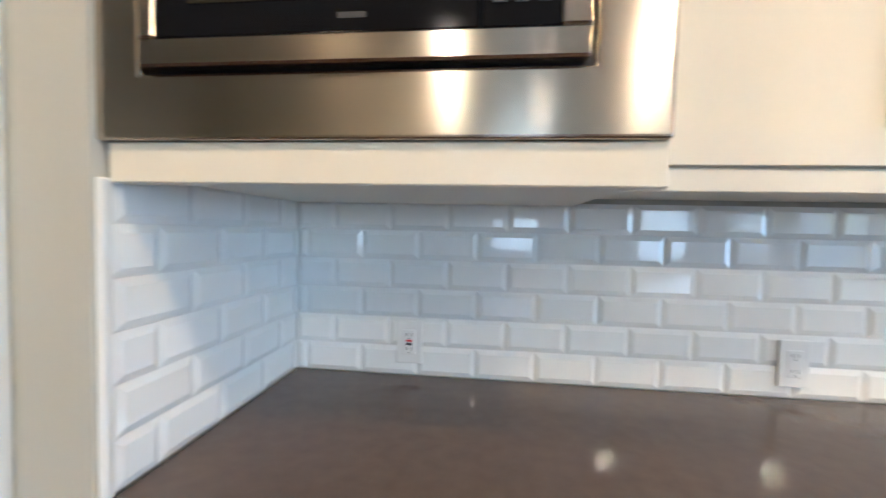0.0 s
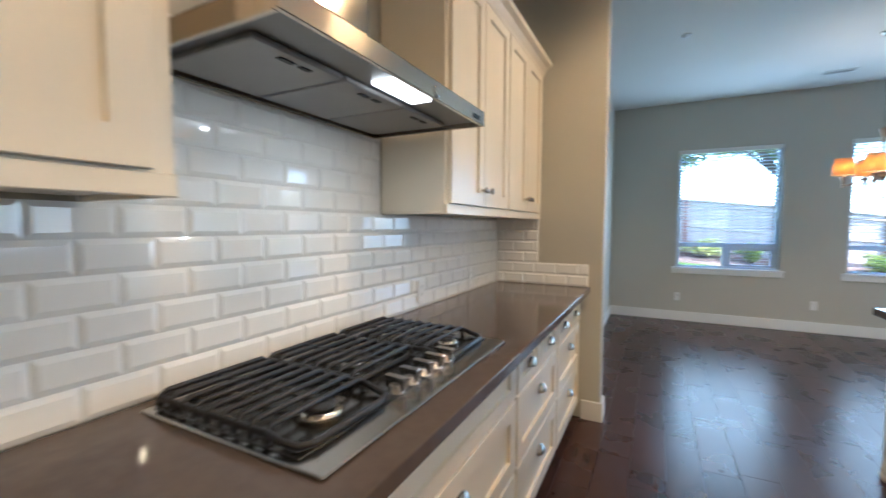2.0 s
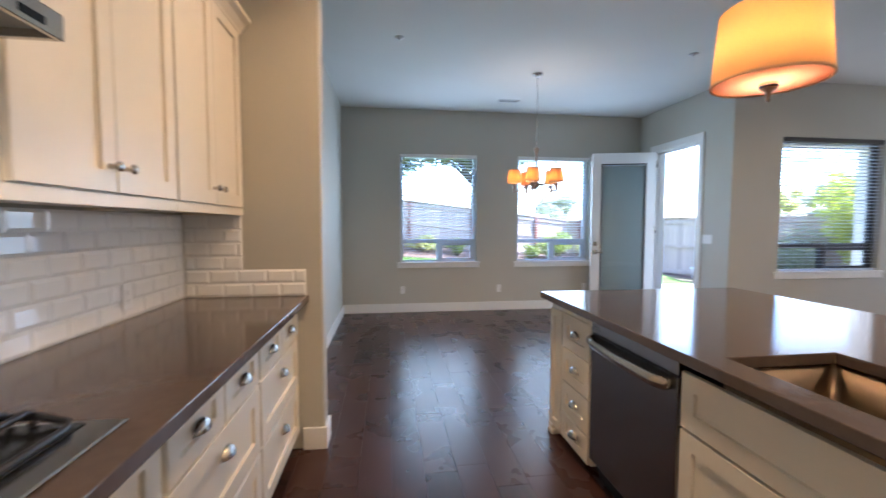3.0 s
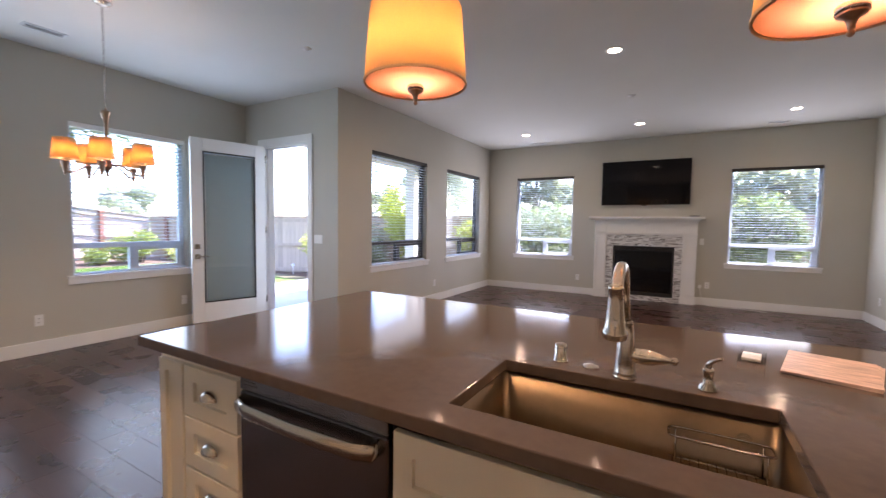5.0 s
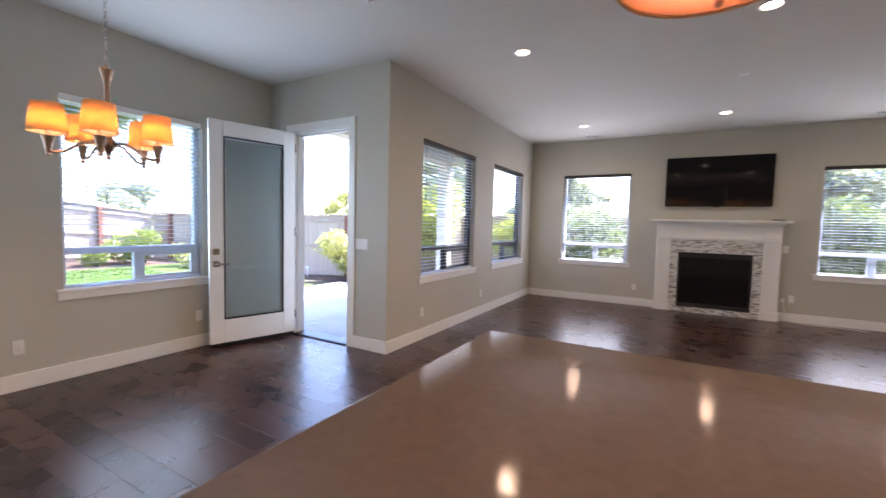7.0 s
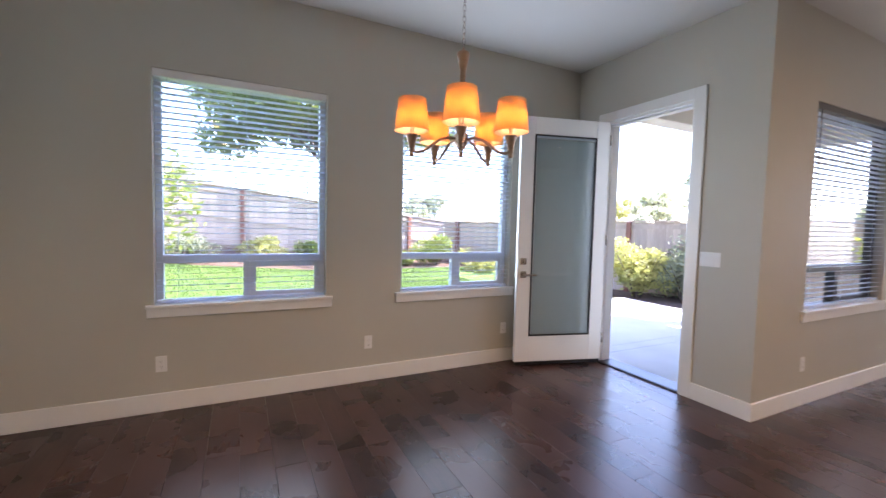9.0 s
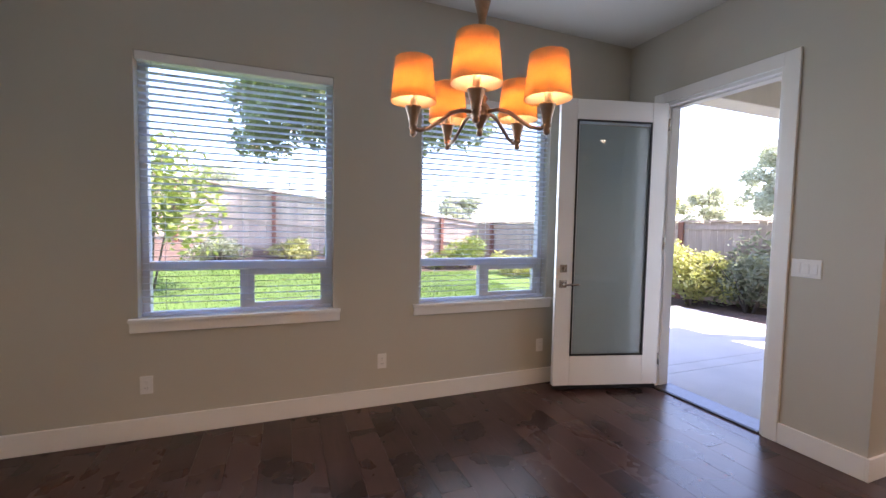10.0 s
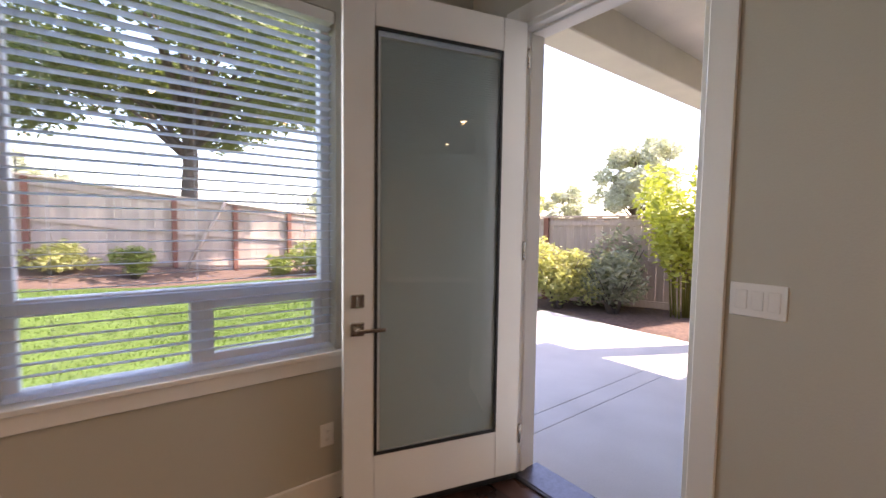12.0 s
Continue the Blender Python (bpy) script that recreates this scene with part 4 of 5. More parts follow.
part("lamp_lens", boxes(((1.905, 1.035, HZ + 0.006), (2.10, 1.105, HZ + 0.018)), bev=0.002), glow("hood_lamp", (1.0, 0.9, 0.72), 0.5), hood, "lit rectangular lamp lens")
part("control", boxes(((2.33, HY0 - 0.002, HZ + 0.012), (2.385, HY0 + 0.001, HZ + 0.026))), BLACK, hood, "small black control window")
mk = bmesh.new()
lathe(mk, [(0.017, 0), (0.017, 0.003), (0.012, 0.005)], 20, pose(2.07, HY0, HZ + 0.021, 90, 0, 0))
part("maker_mark", mk, CHROME, hood, "round polished badge")
lamp("hood_bulb", "AREA", 0.2, look((2.0, 1.07, HZ), (2.0, 1.07, 0)), (1, 0.85, 0.62), 0.07)

# cooktop
ck = thing("gas_cooktop", "stainless gas cooktop with black cast-iron grates", "cooktop", at=(1.503, 0.905, CT))
KW, KD = 0.916, 0.532
part("tray", boxes(((0, 0, 0), (KW, KD, 0.009)), bev=0.003), mat("polished_tray_steel", (0.46, 0.43, 0.39), 0.2, 1.0, var=0.03, scale=20), ck)
part("well", boxes(((0.018, 0.07, 0.009), (KW - 0.018, KD - 0.018, 0.0125)), bev=0.002), mat("dark_cooktop_steel", (0.10, 0.098, 0.095), 0.2, 0.9, var=0.1, scale=20), ck)
bn = bmesh.new()
lathe(bn, [(0.05, 0), (0.05, 0.012), (0.042, 0.018), (0.03, 0.019)], 24)
burner_base = finish(bn, "burner", CHROME)
bn = bmesh.new()
lathe(bn, [(0.034, 0), (0.036, 0.006), (0.03, 0.01), (0.005, 0.011)], 24)
burner_cap = finish(bn, "burner_cap", IRON)
for bx, by, s in ((0.16, 0.39, 0.8), (0.16, 0.16, 1.0), (0.458, 0.31, 1.3), (0.756, 0.39, 0.9), (0.756, 0.16, 0.8)):
    b = share("burner", burner_base, ck, pose(bx, by, 0.0125) @ Matrix.Diagonal((s, s, 1, 1)))
    share("burner_cap", burner_cap, b, pose(0, 0, 0.019))
for k in range(3):
    x0 = 0.022 + k * 0.2925
    x1 = x0 + 0.287
    y0 = 0.16 if k != 1 else 0.205
    yf = 0.075 if k != 1 else 0.195
    gr = bmesh.new()
    n = 9 if k != 1 else 8
    for i in range(n):
        y = y0 + (KD - 0.03 - y0) * i / (n - 1)
        tube(gr, [(x0, y, 0.016), (x0 + 0.002, y, 0.034), (x0 + 0.016, y, 0.046), (x1 - 0.016, y, 0.046), (x1 - 0.002, y, 0.034), (x1, y, 0.016)], 0.0064, 6)
    for x in (x0 + 0.004, (x0 + x1) / 2, x1 - 0.004):
        box(gr, (x - 0.0055, y0 - 0.004, 0.026 if x != (x0 + x1) / 2 else 0.034), (x + 0.0055, KD - 0.026, 0.040 if x != (x0 + x1) / 2 else 0.044), 0.002)
    box(gr, (x0, KD - 0.034, 0.02), (x1, KD - 0.024, 0.04), 0.002)
    tube(gr, [(x0 + 0.004, y0, 0.036), (x0 + 0.004, yf + 0.05, 0.026), (x0 + 0.012, yf + 0.015, 0.022), (x0 + 0.04, yf, 0.021), (x1 - 0.04, yf, 0.021), (x1 - 0.012, yf + 0.015, 0.022), (x1 - 0.004, yf + 0.05, 0.026), (x1 - 0.004, y0, 0.036)], 0.0075, 6)
    for x in (x0 + 0.004, x1 - 0.004):
        for y in (y0, KD - 0.03):
            lathe(gr, [(0.007, 0.0125), (0.007, 0.03)], 8, pose(x, y, 0))
    part("grate", gr, IRON, ck, "black cast-iron grate")
kn = bmesh.new()
lathe(kn, [(0.024, 0), (0.024, 0.004), (0.02, 0.007), (0.019, 0.02), (0.017, 0.023)], 20)
box(kn, (-0.03, -0.008, 0.01), (0.03, 0.008, 0.043), 0.003, 2)
knm = finish(kn, "control_knob", CHROME)
for i in range(5):
    share("control_knob", knm, ck, pose(0.345 + 0.066 * i, 0.088, 0.009, 0, 0, 84))

# outlets and switches


def outlet_mesh():
    bm = bmesh.new()
    box(bm, (-0.035, -0.006, -0.0575), (0.035, 0, 0.0575), 0.0025, 2)
    box(bm, (-0.0165, -0.0085, -0.033), (0.0165, -0.0055, 0.033), 0.0012)
    return bm


def slots_mesh():
    bm = bmesh.new()
    for z in (-0.019, 0.019):
        for x in (-0.0065, 0.0065):
            box(bm, (x - 0.001, -0.0088, z - 0.003), (x + 0.001, -0.0083, z + 0.006))
        lathe(bm, [(0.002, 0), (0.002, 0.0005)], 8, pose(0, -0.0083, z - 0.009, 90, 0, 0))
    return bm


OUT, SLOT = finish(outlet_mesh(), "plate", PLASTIC), finish(slots_mesh(), "slots", BLACKM)


def outlet(m, gfci=False, label="white duplex wall outlet on the painted wall"):
    ob = thing("wall_outlet", label, "outlet", "wall outlets")
    ob.matrix_world = m
    share("plate", OUT, ob, Matrix.Identity(4))
    share("slots", SLOT, ob, Matrix.Identity(4))
    if gfci:
        part("test_button", boxes(((-0.008, -0.0102, 0.001), (0.008, -0.0083, 0.007)), bev=0.0005), mat("red_button", (0.5, 0.03, 0.03), 0.4), ob, "red button")
        part("reset_button", boxes(((-0.008, -0.0102, -0.008), (0.008, -0.0083, -0.001)), bev=0.0005), BLACKM, ob, "black button")


outlet(pose(0.013, 1.4925, 1.022), True, "white outlet with test buttons on the tiles")
outlet(pose(0.953, 1.4925, 1.018), False, "white duplex outlet on the tiled wall")
outlet(pose(2.815, 1.4925, 1.02), False, "white duplex outlet on the tiled wall")
outlet(pose(3.44, 1.4925, 1.03), False, "white duplex outlet on the tiled wall")
for y in (0.139, -1.375, -2.80):
    outlet(pose(FX, y, 0.345, 0, 0, -90))
for y in (-4.43, -6.14):
    outlet(pose(LX, y, 0.335, 0, 0, -90))
outlet(pose(3.95, SY, 0.34, 0, 0, 180))
outlet(pose(1.69, SY, 0.36, 0, 0, 180))
outlet(pose(WX, -6.5, 0.36, 0, 0, 90))
outlet(pose(WX, -8.0, 0.36, 0, 0, 90))


def switch(m, gangs, label):
    sw = thing("light_switch", label, "switch", "light switches")
    sw.matrix_world = m
    w = 0.024 + 0.046 * gangs
    part("plate", boxes(((-w / 2, -0.006, -0.0575), (w / 2, 0, 0.0575)), bev=0.0025), PLASTIC, sw)
    for g in range(gangs):
        x = (g - (gangs - 1) / 2) * 0.046
        part("rocker", boxes(((x - 0.0165, -0.009, -0.033), (x + 0.0165, -0.0055, 0.033)), bev=0.0015), PLASTIC, sw, m=pose(0, 0, 0, 2 if g % 2 else -2, 0, 0))


switch(pose(6.305, DY, 1.165, 0, 0, 180), 3, "white three-gang rocker switch beside the door")
switch(pose(1.80, SY, 1.14, 0, 0, 180), 1, "white single rocker switch beside the fireplace")

# ---- island ----
IZ0, IZ1, IX0, IX1, IY0, IY1 = 0.876, 0.915, 0.85, 4.04, -2.0, -0.615
SX0, SX1, SY0, SY1 = 1.93, 2.675, -1.135, -0.725


tp = bmesh.new()
slab(tp, (IX0, SX0, SX1, IX1), (IY0, SY0, SY1, IY1), IZ0, IZ1, {(1, 1)})
itop = solo("kitchen_worktop", tp, STONE, "large brown quartz top on the kitchen island", "worktop")
bv = itop.modifiers.new("bevel", "BEVEL")
bv.width, bv.segments, bv.limit_method = 0.004, 2, "ANGLE"

ISL = -0.70
drawer_base("drawer_cabinet", 3.490, 3.841, ISL, [("drawer", 0.008, a, 0.335, h, [(0.1675, h * 0.5)]) for a, h in ((0.622, 0.196), (0.418, 0.196), (0.224, 0.186), (0.066, 0.15))],
            "narrow cream island cabinet with four drawers", "kitchen island cabinets", rz=180, top=IZ0, depth=0.55, toe=0.06)
ep = thing("end_panel", "cream island end cabinet with framed panel and bracket foot", "cabinet", "kitchen island cabinets", at=(4.022, ISL, 0), rz=180)
part("body", boxes(((0, 0, 0.06), (0.18, 0.54, IZ0 - 0.001)), bev=0.0015), CABM, ep)
part("front_panel", shaker(0.165, 0.752, rail=0.045), CABM, ep, m=pose(0.008, -0.02, 0.066))
ft = bmesh.new()
box(ft, (0, -0.03, 0), (0.075, 0.04, 0.035), 0.01, 2)
box(ft, (0.004, -0.024, 0.033), (0.06, 0.035, 0.066), 0.008, 2)
part("bracket_foot", ft, CABM, ep)
part("side_panel", boxes(((-0.012, -0.0, 0.0), (-0.001, 0.815, IZ0 - 0.002)), bev=0.002), CABM, ep)
sw_ = 0.927
drawer_base("sink_cabinet", 1.905, 1.905 + sw_, ISL, [("false_front", 0.012, 0.622, sw_ - 0.024, 0.2, []), ("door", 0.012, 0.066, 0.449, 0.545, []), ("door", 0.466, 0.066, 0.449, 0.545, [])],
            "cream island sink cabinet with a false front over two doors", "kitchen island cabinets", rz=180, top=0.60, depth=0.55, toe=0.06)
drawer_base("base_cabinet", 0.95, 1.90, ISL, [("drawer", 0.012, 0.70, 0.925, 0.155, [(0.46, 0.075)]), ("door", 0.012, 0.115, 0.46, 0.57, [(0.4, 0.5)]), ("door", 0.477, 0.115, 0.46, 0.57, [(0.06, 0.5)])],
            "cream island base cabinet with drawer and doors", "kitchen island cabinets", rz=180, top=IZ0, depth=0.55, toe=0.06)
solo("island_back_panel", boxes(((0.95, -1.515, 0), (4.0145, -1.257, IZ0 - 0.001)), bev=0.002), CABM, "cream painted back panel of the kitchen island", "panel")

dw = thing("dishwasher", "stainless steel dishwasher with a bar handle", "dishwasher", at=(3.487, ISL + 0.018, 0), rz=180)
DWS = mat("dark_stainless", (0.30, 0.30, 0.31), 0.24, 1.0, var=0.06, scale=40, stretch=(1, 1, 0.05), bump=0.04, bscale=80)
part("body", boxes(((0.004, 0.03, 0.1), (0.646, 0.55, 0.86))), BLACKM, dw)
part("door", boxes(((0.004, 0, 0.115), (0.646, 0.03, 0.79)), bev=0.005), DWS, dw)
cs = part("control_strip", boxes(((0.004, 0, 0.794), (0.646, 0.03, 0.862)), bev=0.004), DWS, dw)
part("maker_mark", boxes(((0.03, -0.001, 0.826), (0.09, 0.0004, 0.832)), ((0.03, -0.001, 0.815), (0.10, 0.0004, 0.819))), lt, cs)
hb = bmesh.new()
tube(hb, [(0.03, 0.004, 0.765), (0.035, -0.03, 0.762), (0.09, -0.042, 0.76), (0.325, -0.047, 0.758), (0.56, -0.042, 0.76), (0.615, -0.03, 0.762), (0.62, 0.004, 0.765)], 0.012, 10)
for v in hb.verts:
    v.co.z = 0.752 + (v.co.z - 0.76) * 2.1
part("bar_handle", hb, STEEL, dw, "broad bowed stainless handle")
part("toe_panel", boxes(((0.004, 0.06, 0.0), (0.646, 0.09, 0.1))), BLACKM, dw)

sink = thing("undermount_sink", "undermount stainless sink set in the island", "sink")
sb = bmesh.new()
o, t, zb = 0.012, 0.004, 0.625
rings = []
for inset, rad, z in ((0, 0.03, IZ0), (0.002, 0.03, zb + 0.04), (0.006, 0.035, zb + 0.018), (0.018, 0.04, zb + 0.006), (0.035, 0.045, zb + 0.004)):
    x0, x1, y0, y1 = SX0 - o + inset, SX1 + o - inset, SY0 - o + inset, SY1 + o - inset
    loop = []
    for cx, cy, a0 in ((x1 - rad, y1 - rad, 0), (x0 + rad, y1 - rad, 90), (x0 + rad, y0 + rad, 180), (x1 - rad, y0 + rad, 270)):
        for k in range(6):
            a = radians(a0 + 18 * k)
            loop.append(sb.verts.new((cx + rad * math.cos(a), cy + rad * math.sin(a), z)))
    rings.append(loop)
for p, q in zip(rings, rings[1:]):
    for i in range(24):
        sb.faces.new((p[i], q[i], q[(i + 1) % 24], p[(i + 1) % 24])).smooth = True
sb.faces.new(rings[-1])
basin = part("basin", sb, SINKM, sink)
wall = basin.modifiers.new("thickness", "SOLIDIFY")
wall.thickness, wall.offset = 0.003, 0
dr = bmesh.new()
lathe(dr, [(0.045, 0), (0.045, 0.003), (0.03, 0.004), (0.01, 0.002)], 20, pose(2.3, -0.93, zb + t))
part("drain", dr, CHROME, sink)
caddy = thing("sink_caddy", "wire sink caddy hung on the basin wall", "rack", at=(SX0 + 0.13, SY0 - 0.004, 0.76))
rk = bmesh.new()
tube(rk, [(0.118 * math.copysign(abs(math.cos(q)) ** 0.35, math.cos(q)), 0.045 + 0.034 * math.copysign(abs(math.sin(q)) ** 0.35, math.sin(q)), 0.055) for q in (2 * math.pi * k / 28 for k in range(29))], 0.0032, 6)
part("rim", rk, CHROME, caddy, "rounded wire rim")
for y in (0.018, 0.072):
    rk = bmesh.new()
    tube(rk, [(-0.115, y, -0.03), (0.115, y, -0.03)], 0.0026, 5)
    part("long_wire", rk, CHROME, caddy)
rk = bmesh.new()
tube(rk, [(0, 0.014, -0.027), (0, 0.076, -0.027)], 0.0018, 5)
cross = finish(rk, "cross_wire", CHROME)
for k in range(11):
    share("cross_wire", cross, caddy, pose(-0.105 + 0.021 * k, 0, 0))
for x in (-0.1, 0.1):
    for y in (0.0105, 0.0795):
        rk = bmesh.new()
        tube(rk, [(x, y, 0.055), (x, y + (0.006 if y < 0.04 else -0.006), -0.03)], 0.0022, 5)
        part("upright", rk, CHROME, caddy)
rk = bmesh.new()
lathe(rk, [(0.004, 0), (0.017, 0.002), (0.012, 0.006), (0.005, 0.012)], 14, pose(-0.06, -0.004, 0.055, -90, 0, 0))
part("suction_cup", rk, CLEAR, caddy)

fa = thing("kitchen_faucet", "brushed nickel gooseneck pull-down faucet", "faucet", at=(2.302, -1.170, IZ1))
fb = bmesh.new()
lathe(fb, [(0.034, 0), (0.034, 0.006), (0.030, 0.009), (0.033, 0.014), (0.030, 0.02), (0.0285, 0.05), (0.0255, 0.1), (0.022, 0.14), (0.0185, 0.168), (0.0195, 0.171), (0.0185, 0.175), (0.0155, 0.178)], 24)
part("base", fb, CHROME, fa)
nk = bmesh.new()
arc = [(0.0, 0.0, 0.165)] + [(0.009, 0.105 - 0.105 * math.cos(a), 0.245 + 0.105 * math.sin(a)) for a in (math.pi * k / 14 for k in range(0, 14))]
tube(nk, arc, 0.0155, 14)
part("gooseneck", nk, CHROME, fa)
sp = bmesh.new()
lathe(sp, [(0.0145, 0.005), (0.0175, 0.0), (0.0175, -0.004), (0.0165, -0.006), (0.0175, -0.04), (0.0205, -0.085), (0.0245, -0.125), (0.028, -0.129), (0.0285, -0.135), (0.0265, -0.139), (0.0275, -0.144), (0.0255, -0.15), (0.021, -0.152)], 20, pose(0.010, 0.209, 0.305, -5, 0, 0) @ Matrix.Diagonal((1.12, 1.12, 0.93, 1)))
part("spray_head", sp, CHROME, fa)
hd = bmesh.new()
lathe(hd, [(0.021, 0.0), (0.023, 0.018), (0.021, 0.022), (0.024, 0.03), (0.0235, 0.048), (0.021, 0.052), (0.022, 0.058), (0.016, 0.078), (0.009, 0.1), (0.0075, 0.106), (0.0115, 0.112), (0.011, 0.122), (0.004, 0.126)], 16, pose(-0.016, 0, 0.072, 0, -90, 0))
part("lever_handle", hd, CHROME, fa)

ag = bmesh.new()
lathe(ag, [(0.025, 0), (0.025, 0.004), (0.021, 0.006), (0.021, 0.05), (0.019, 0.058), (0.012, 0.062)], 22, pose(2.51, -1.222, IZ1))
solo("sink_air_gap", ag, CHROME, "brushed nickel air gap cap by the sink", "air gap")
bt = bmesh.new()
lathe(bt, [(0.026, 0), (0.026, 0.005), (0.02, 0.008), (0.012, 0.008), (0.011, 0.011), (0.003, 0.012)], 22, pose(2.408, -1.207, IZ1))
solo("disposal_button", bt, CHROME, "flat round nickel disposal button", "button")
sd = thing("soap_dispenser", "brushed nickel soap dispenser by the sink", "soap dispenser", at=(2.085, -1.185, IZ1))
sdb = bmesh.new()
lathe(sdb, [(0.025, 0), (0.025, 0.006), (0.021, 0.009), (0.0215, 0.014), (0.013, 0.018), (0.0125, 0.052), (0.0145, 0.054), (0.0145, 0.062), (0.008, 0.066)], 18)
part("body", sdb, CHROME, sd)
spt = bmesh.new()
tube(spt, [(0, 0, 0.062), (0, 0, 0.076), (-0.008, 0.006, 0.086), (-0.02, 0.014, 0.096), (-0.03, 0.02, 0.101)], [0.008, 0.0075, 0.006, 0.005, 0.0045], 10)
part("spout", spt, CHROME, sd)

PAPER = mat("printed_paper", (0.55, 0.40, 0.33), 0.4, var=0.55, scale=9, stretch=(1, 5, 1))
br = thing("brochure_stack", "small stack of printed property brochures on the island", "brochure", at=(1.715, -1.60, IZ1), rz=-18)
for k in range(3):
    part("brochure", boxes(((-0.115, -0.155, 0.0015 + 0.004 * k), (0.115, 0.155, 0.005 + 0.004 * k)), bev=0.0006), PAPER, br, m=pose(0.004 * k, 0.003 * k, -0.0015, 0, 0, 2.0 * k))
ct = thing("card_holder", "clear acrylic card holder with white cards on the island", "card holder", at=(1.93, -1.61, IZ1), rz=80)
part("tray", boxes(((-0.06, -0.04, 0), (0.06, 0.04, 0.003)), ((-0.06, -0.04, 0.003), (-0.057, 0.04, 0.03)), ((0.057, -0.04, 0.003), (0.06, 0.04, 0.03)), ((-0.057, 0.037, 0.003), (0.057, 0.04, 0.04))), CLEAR, ct)
part("cards", boxes(((-0.045, -0.028, 0.003), (0.045, 0.026, 0.012)), bev=0.0005), PLASTIC, ct)

# ---- lamps ----


def shade_mat(name, cloth, inner, part_through):
    """Lamp-shade cloth: cloth is its own colour, inner the colour of the light that comes through."""
    m = bpy.data.materials.new(name)
    m.use_nodes = True
    n, link = m.node_tree.nodes, m.node_tree.links.new
    n.remove(n["Principled BSDF"])
    mx = n.new("ShaderNodeMixShader")
    mx.inputs[0].default_value = part_through
    co, wv = n.new("ShaderNodeTexCoord"), n.new("ShaderNodeTexNoise")
    wv.inputs["Scale"].default_value = 220
    link(co.outputs["Object"], wv.inputs["Vector"])
    for k, (kind, col) in enumerate((("ShaderNodeBsdfDiffuse", cloth), ("ShaderNodeBsdfTranslucent", inner))):
        sd, cr = n.new(kind), n.new("ShaderNodeMix")
        cr.data_type = "RGBA"
        cr.inputs["A"].default_value, cr.inputs["B"].default_value = (*(0.85 * v for v in col), 1), (*col, 1)
        link(wv.outputs[0], cr.inputs["Factor"])
        link(cr.outputs["Result"], sd.inputs[0])
        link(sd.outputs[0], mx.inputs[1 + k])
    link(mx.outputs[0], n["Material Output"].inputs[0])
    return m


SHADE = shade_mat("linen_shade", (0.78, 0.64, 0.42), (0.95, 0.55, 0.15), 0.5)
DIFF = shade_mat("shade_diffuser", (0.66, 0.45, 0.33), (0.96, 0.64, 0.45), 0.6)
PSHADE = shade_mat("pendant_linen", (0.70, 0.50, 0.28), (0.85, 0.55, 0.21), 0.5)
RIM = shade_mat("shade_rim_cloth", (0.72, 0.58, 0.40), (0.6, 0.4, 0.2), 0.5)


def ring_shell(bm, r0, z0, r1, z1, t=0.003, seg=40, sy=1.0):
    prof = [(r0, z0), (r1, z1), (r1 - t, z1), (r0 - t, z0), (r0, z0)]
    vs = lathe(bm, prof, seg, cap=False)
    for v in vs:
        v.co.y *= sy


pend = thing("pendant_lamp", "glowing amber drum pendant lamp over the island", "pendant lamp", "island pendants", at=(3.246, -1.409, 0.012))
sh = bmesh.new()
ring_shell(sh, 0.232, 2.0, 0.206, 2.33)
part("shade", sh, PSHADE, pend, "amber linen drum shade")
rm = bmesh.new()
lathe(rm, [(0.2345, 1.998), (0.2345, 2.008), (0.226, 2.008), (0.226, 1.998), (0.2345, 1.998)], 40, cap=False)
part("shade_rim", rm, RIM, pend, "pale lower rim of the shade")
df = bmesh.new()
lathe(df, [(0.004, 1.996), (0.10, 1.999), (0.226, 2.004), (0.226, 2.007), (0.004, 2.0)], 40, cap=False)
part("diffuser", df, DIFF, pend, "amber glass diffuser")
fn = bmesh.new()
lathe(fn, [(0.003, 1.909), (0.009, 1.914), (0.010, 1.922), (0.006, 1.928), (0.0095, 1.931), (0.010, 1.942), (0.016, 1.957), (0.034, 1.967), (0.036, 1.973), (0.01, 1.9745)], 20)
part("finial", fn, BRONZE, pend)
fn = bmesh.new()
lathe(fn, [(0.02, 1.974), (0.0385, 1.975), (0.0385, 1.993), (0.034, 1.999), (0.01, 2.0)], 24)
part("finial_collar", fn, CHROME, pend, "polished nickel collar")
sm = bmesh.new()
tube(sm, [(0, 0, 2.31), (0, 0, CEIL - 0.02)], 0.006, 8)
lathe(sm, [(0.02, 2.30), (0.02, 2.335), (0.008, 2.36)], 12)
for a in range(3):
    tube(sm, [(0, 0, 2.322), (0.204 * math.cos(a * 2.094), 0.204 * math.sin(a * 2.094), 2.322)], 0.002, 5)
part("stem", sm, BRONZE, pend)
cn = bmesh.new()
lathe(cn, [(0.065, CEIL), (0.065, CEIL - 0.008), (0.05, CEIL - 0.022), (0.012, CEIL - 0.035)], 24)
part("ceiling_canopy", cn, BRONZE, pend)
copy_thing(pend, pose(1.778, -1.409, 0.012))
for x in (3.246, 1.778):
    lamp("pendant_bulb", "POINT", 2.3, pose(x, -1.409, 2.17), (1, 0.77, 0.53), 0.08)

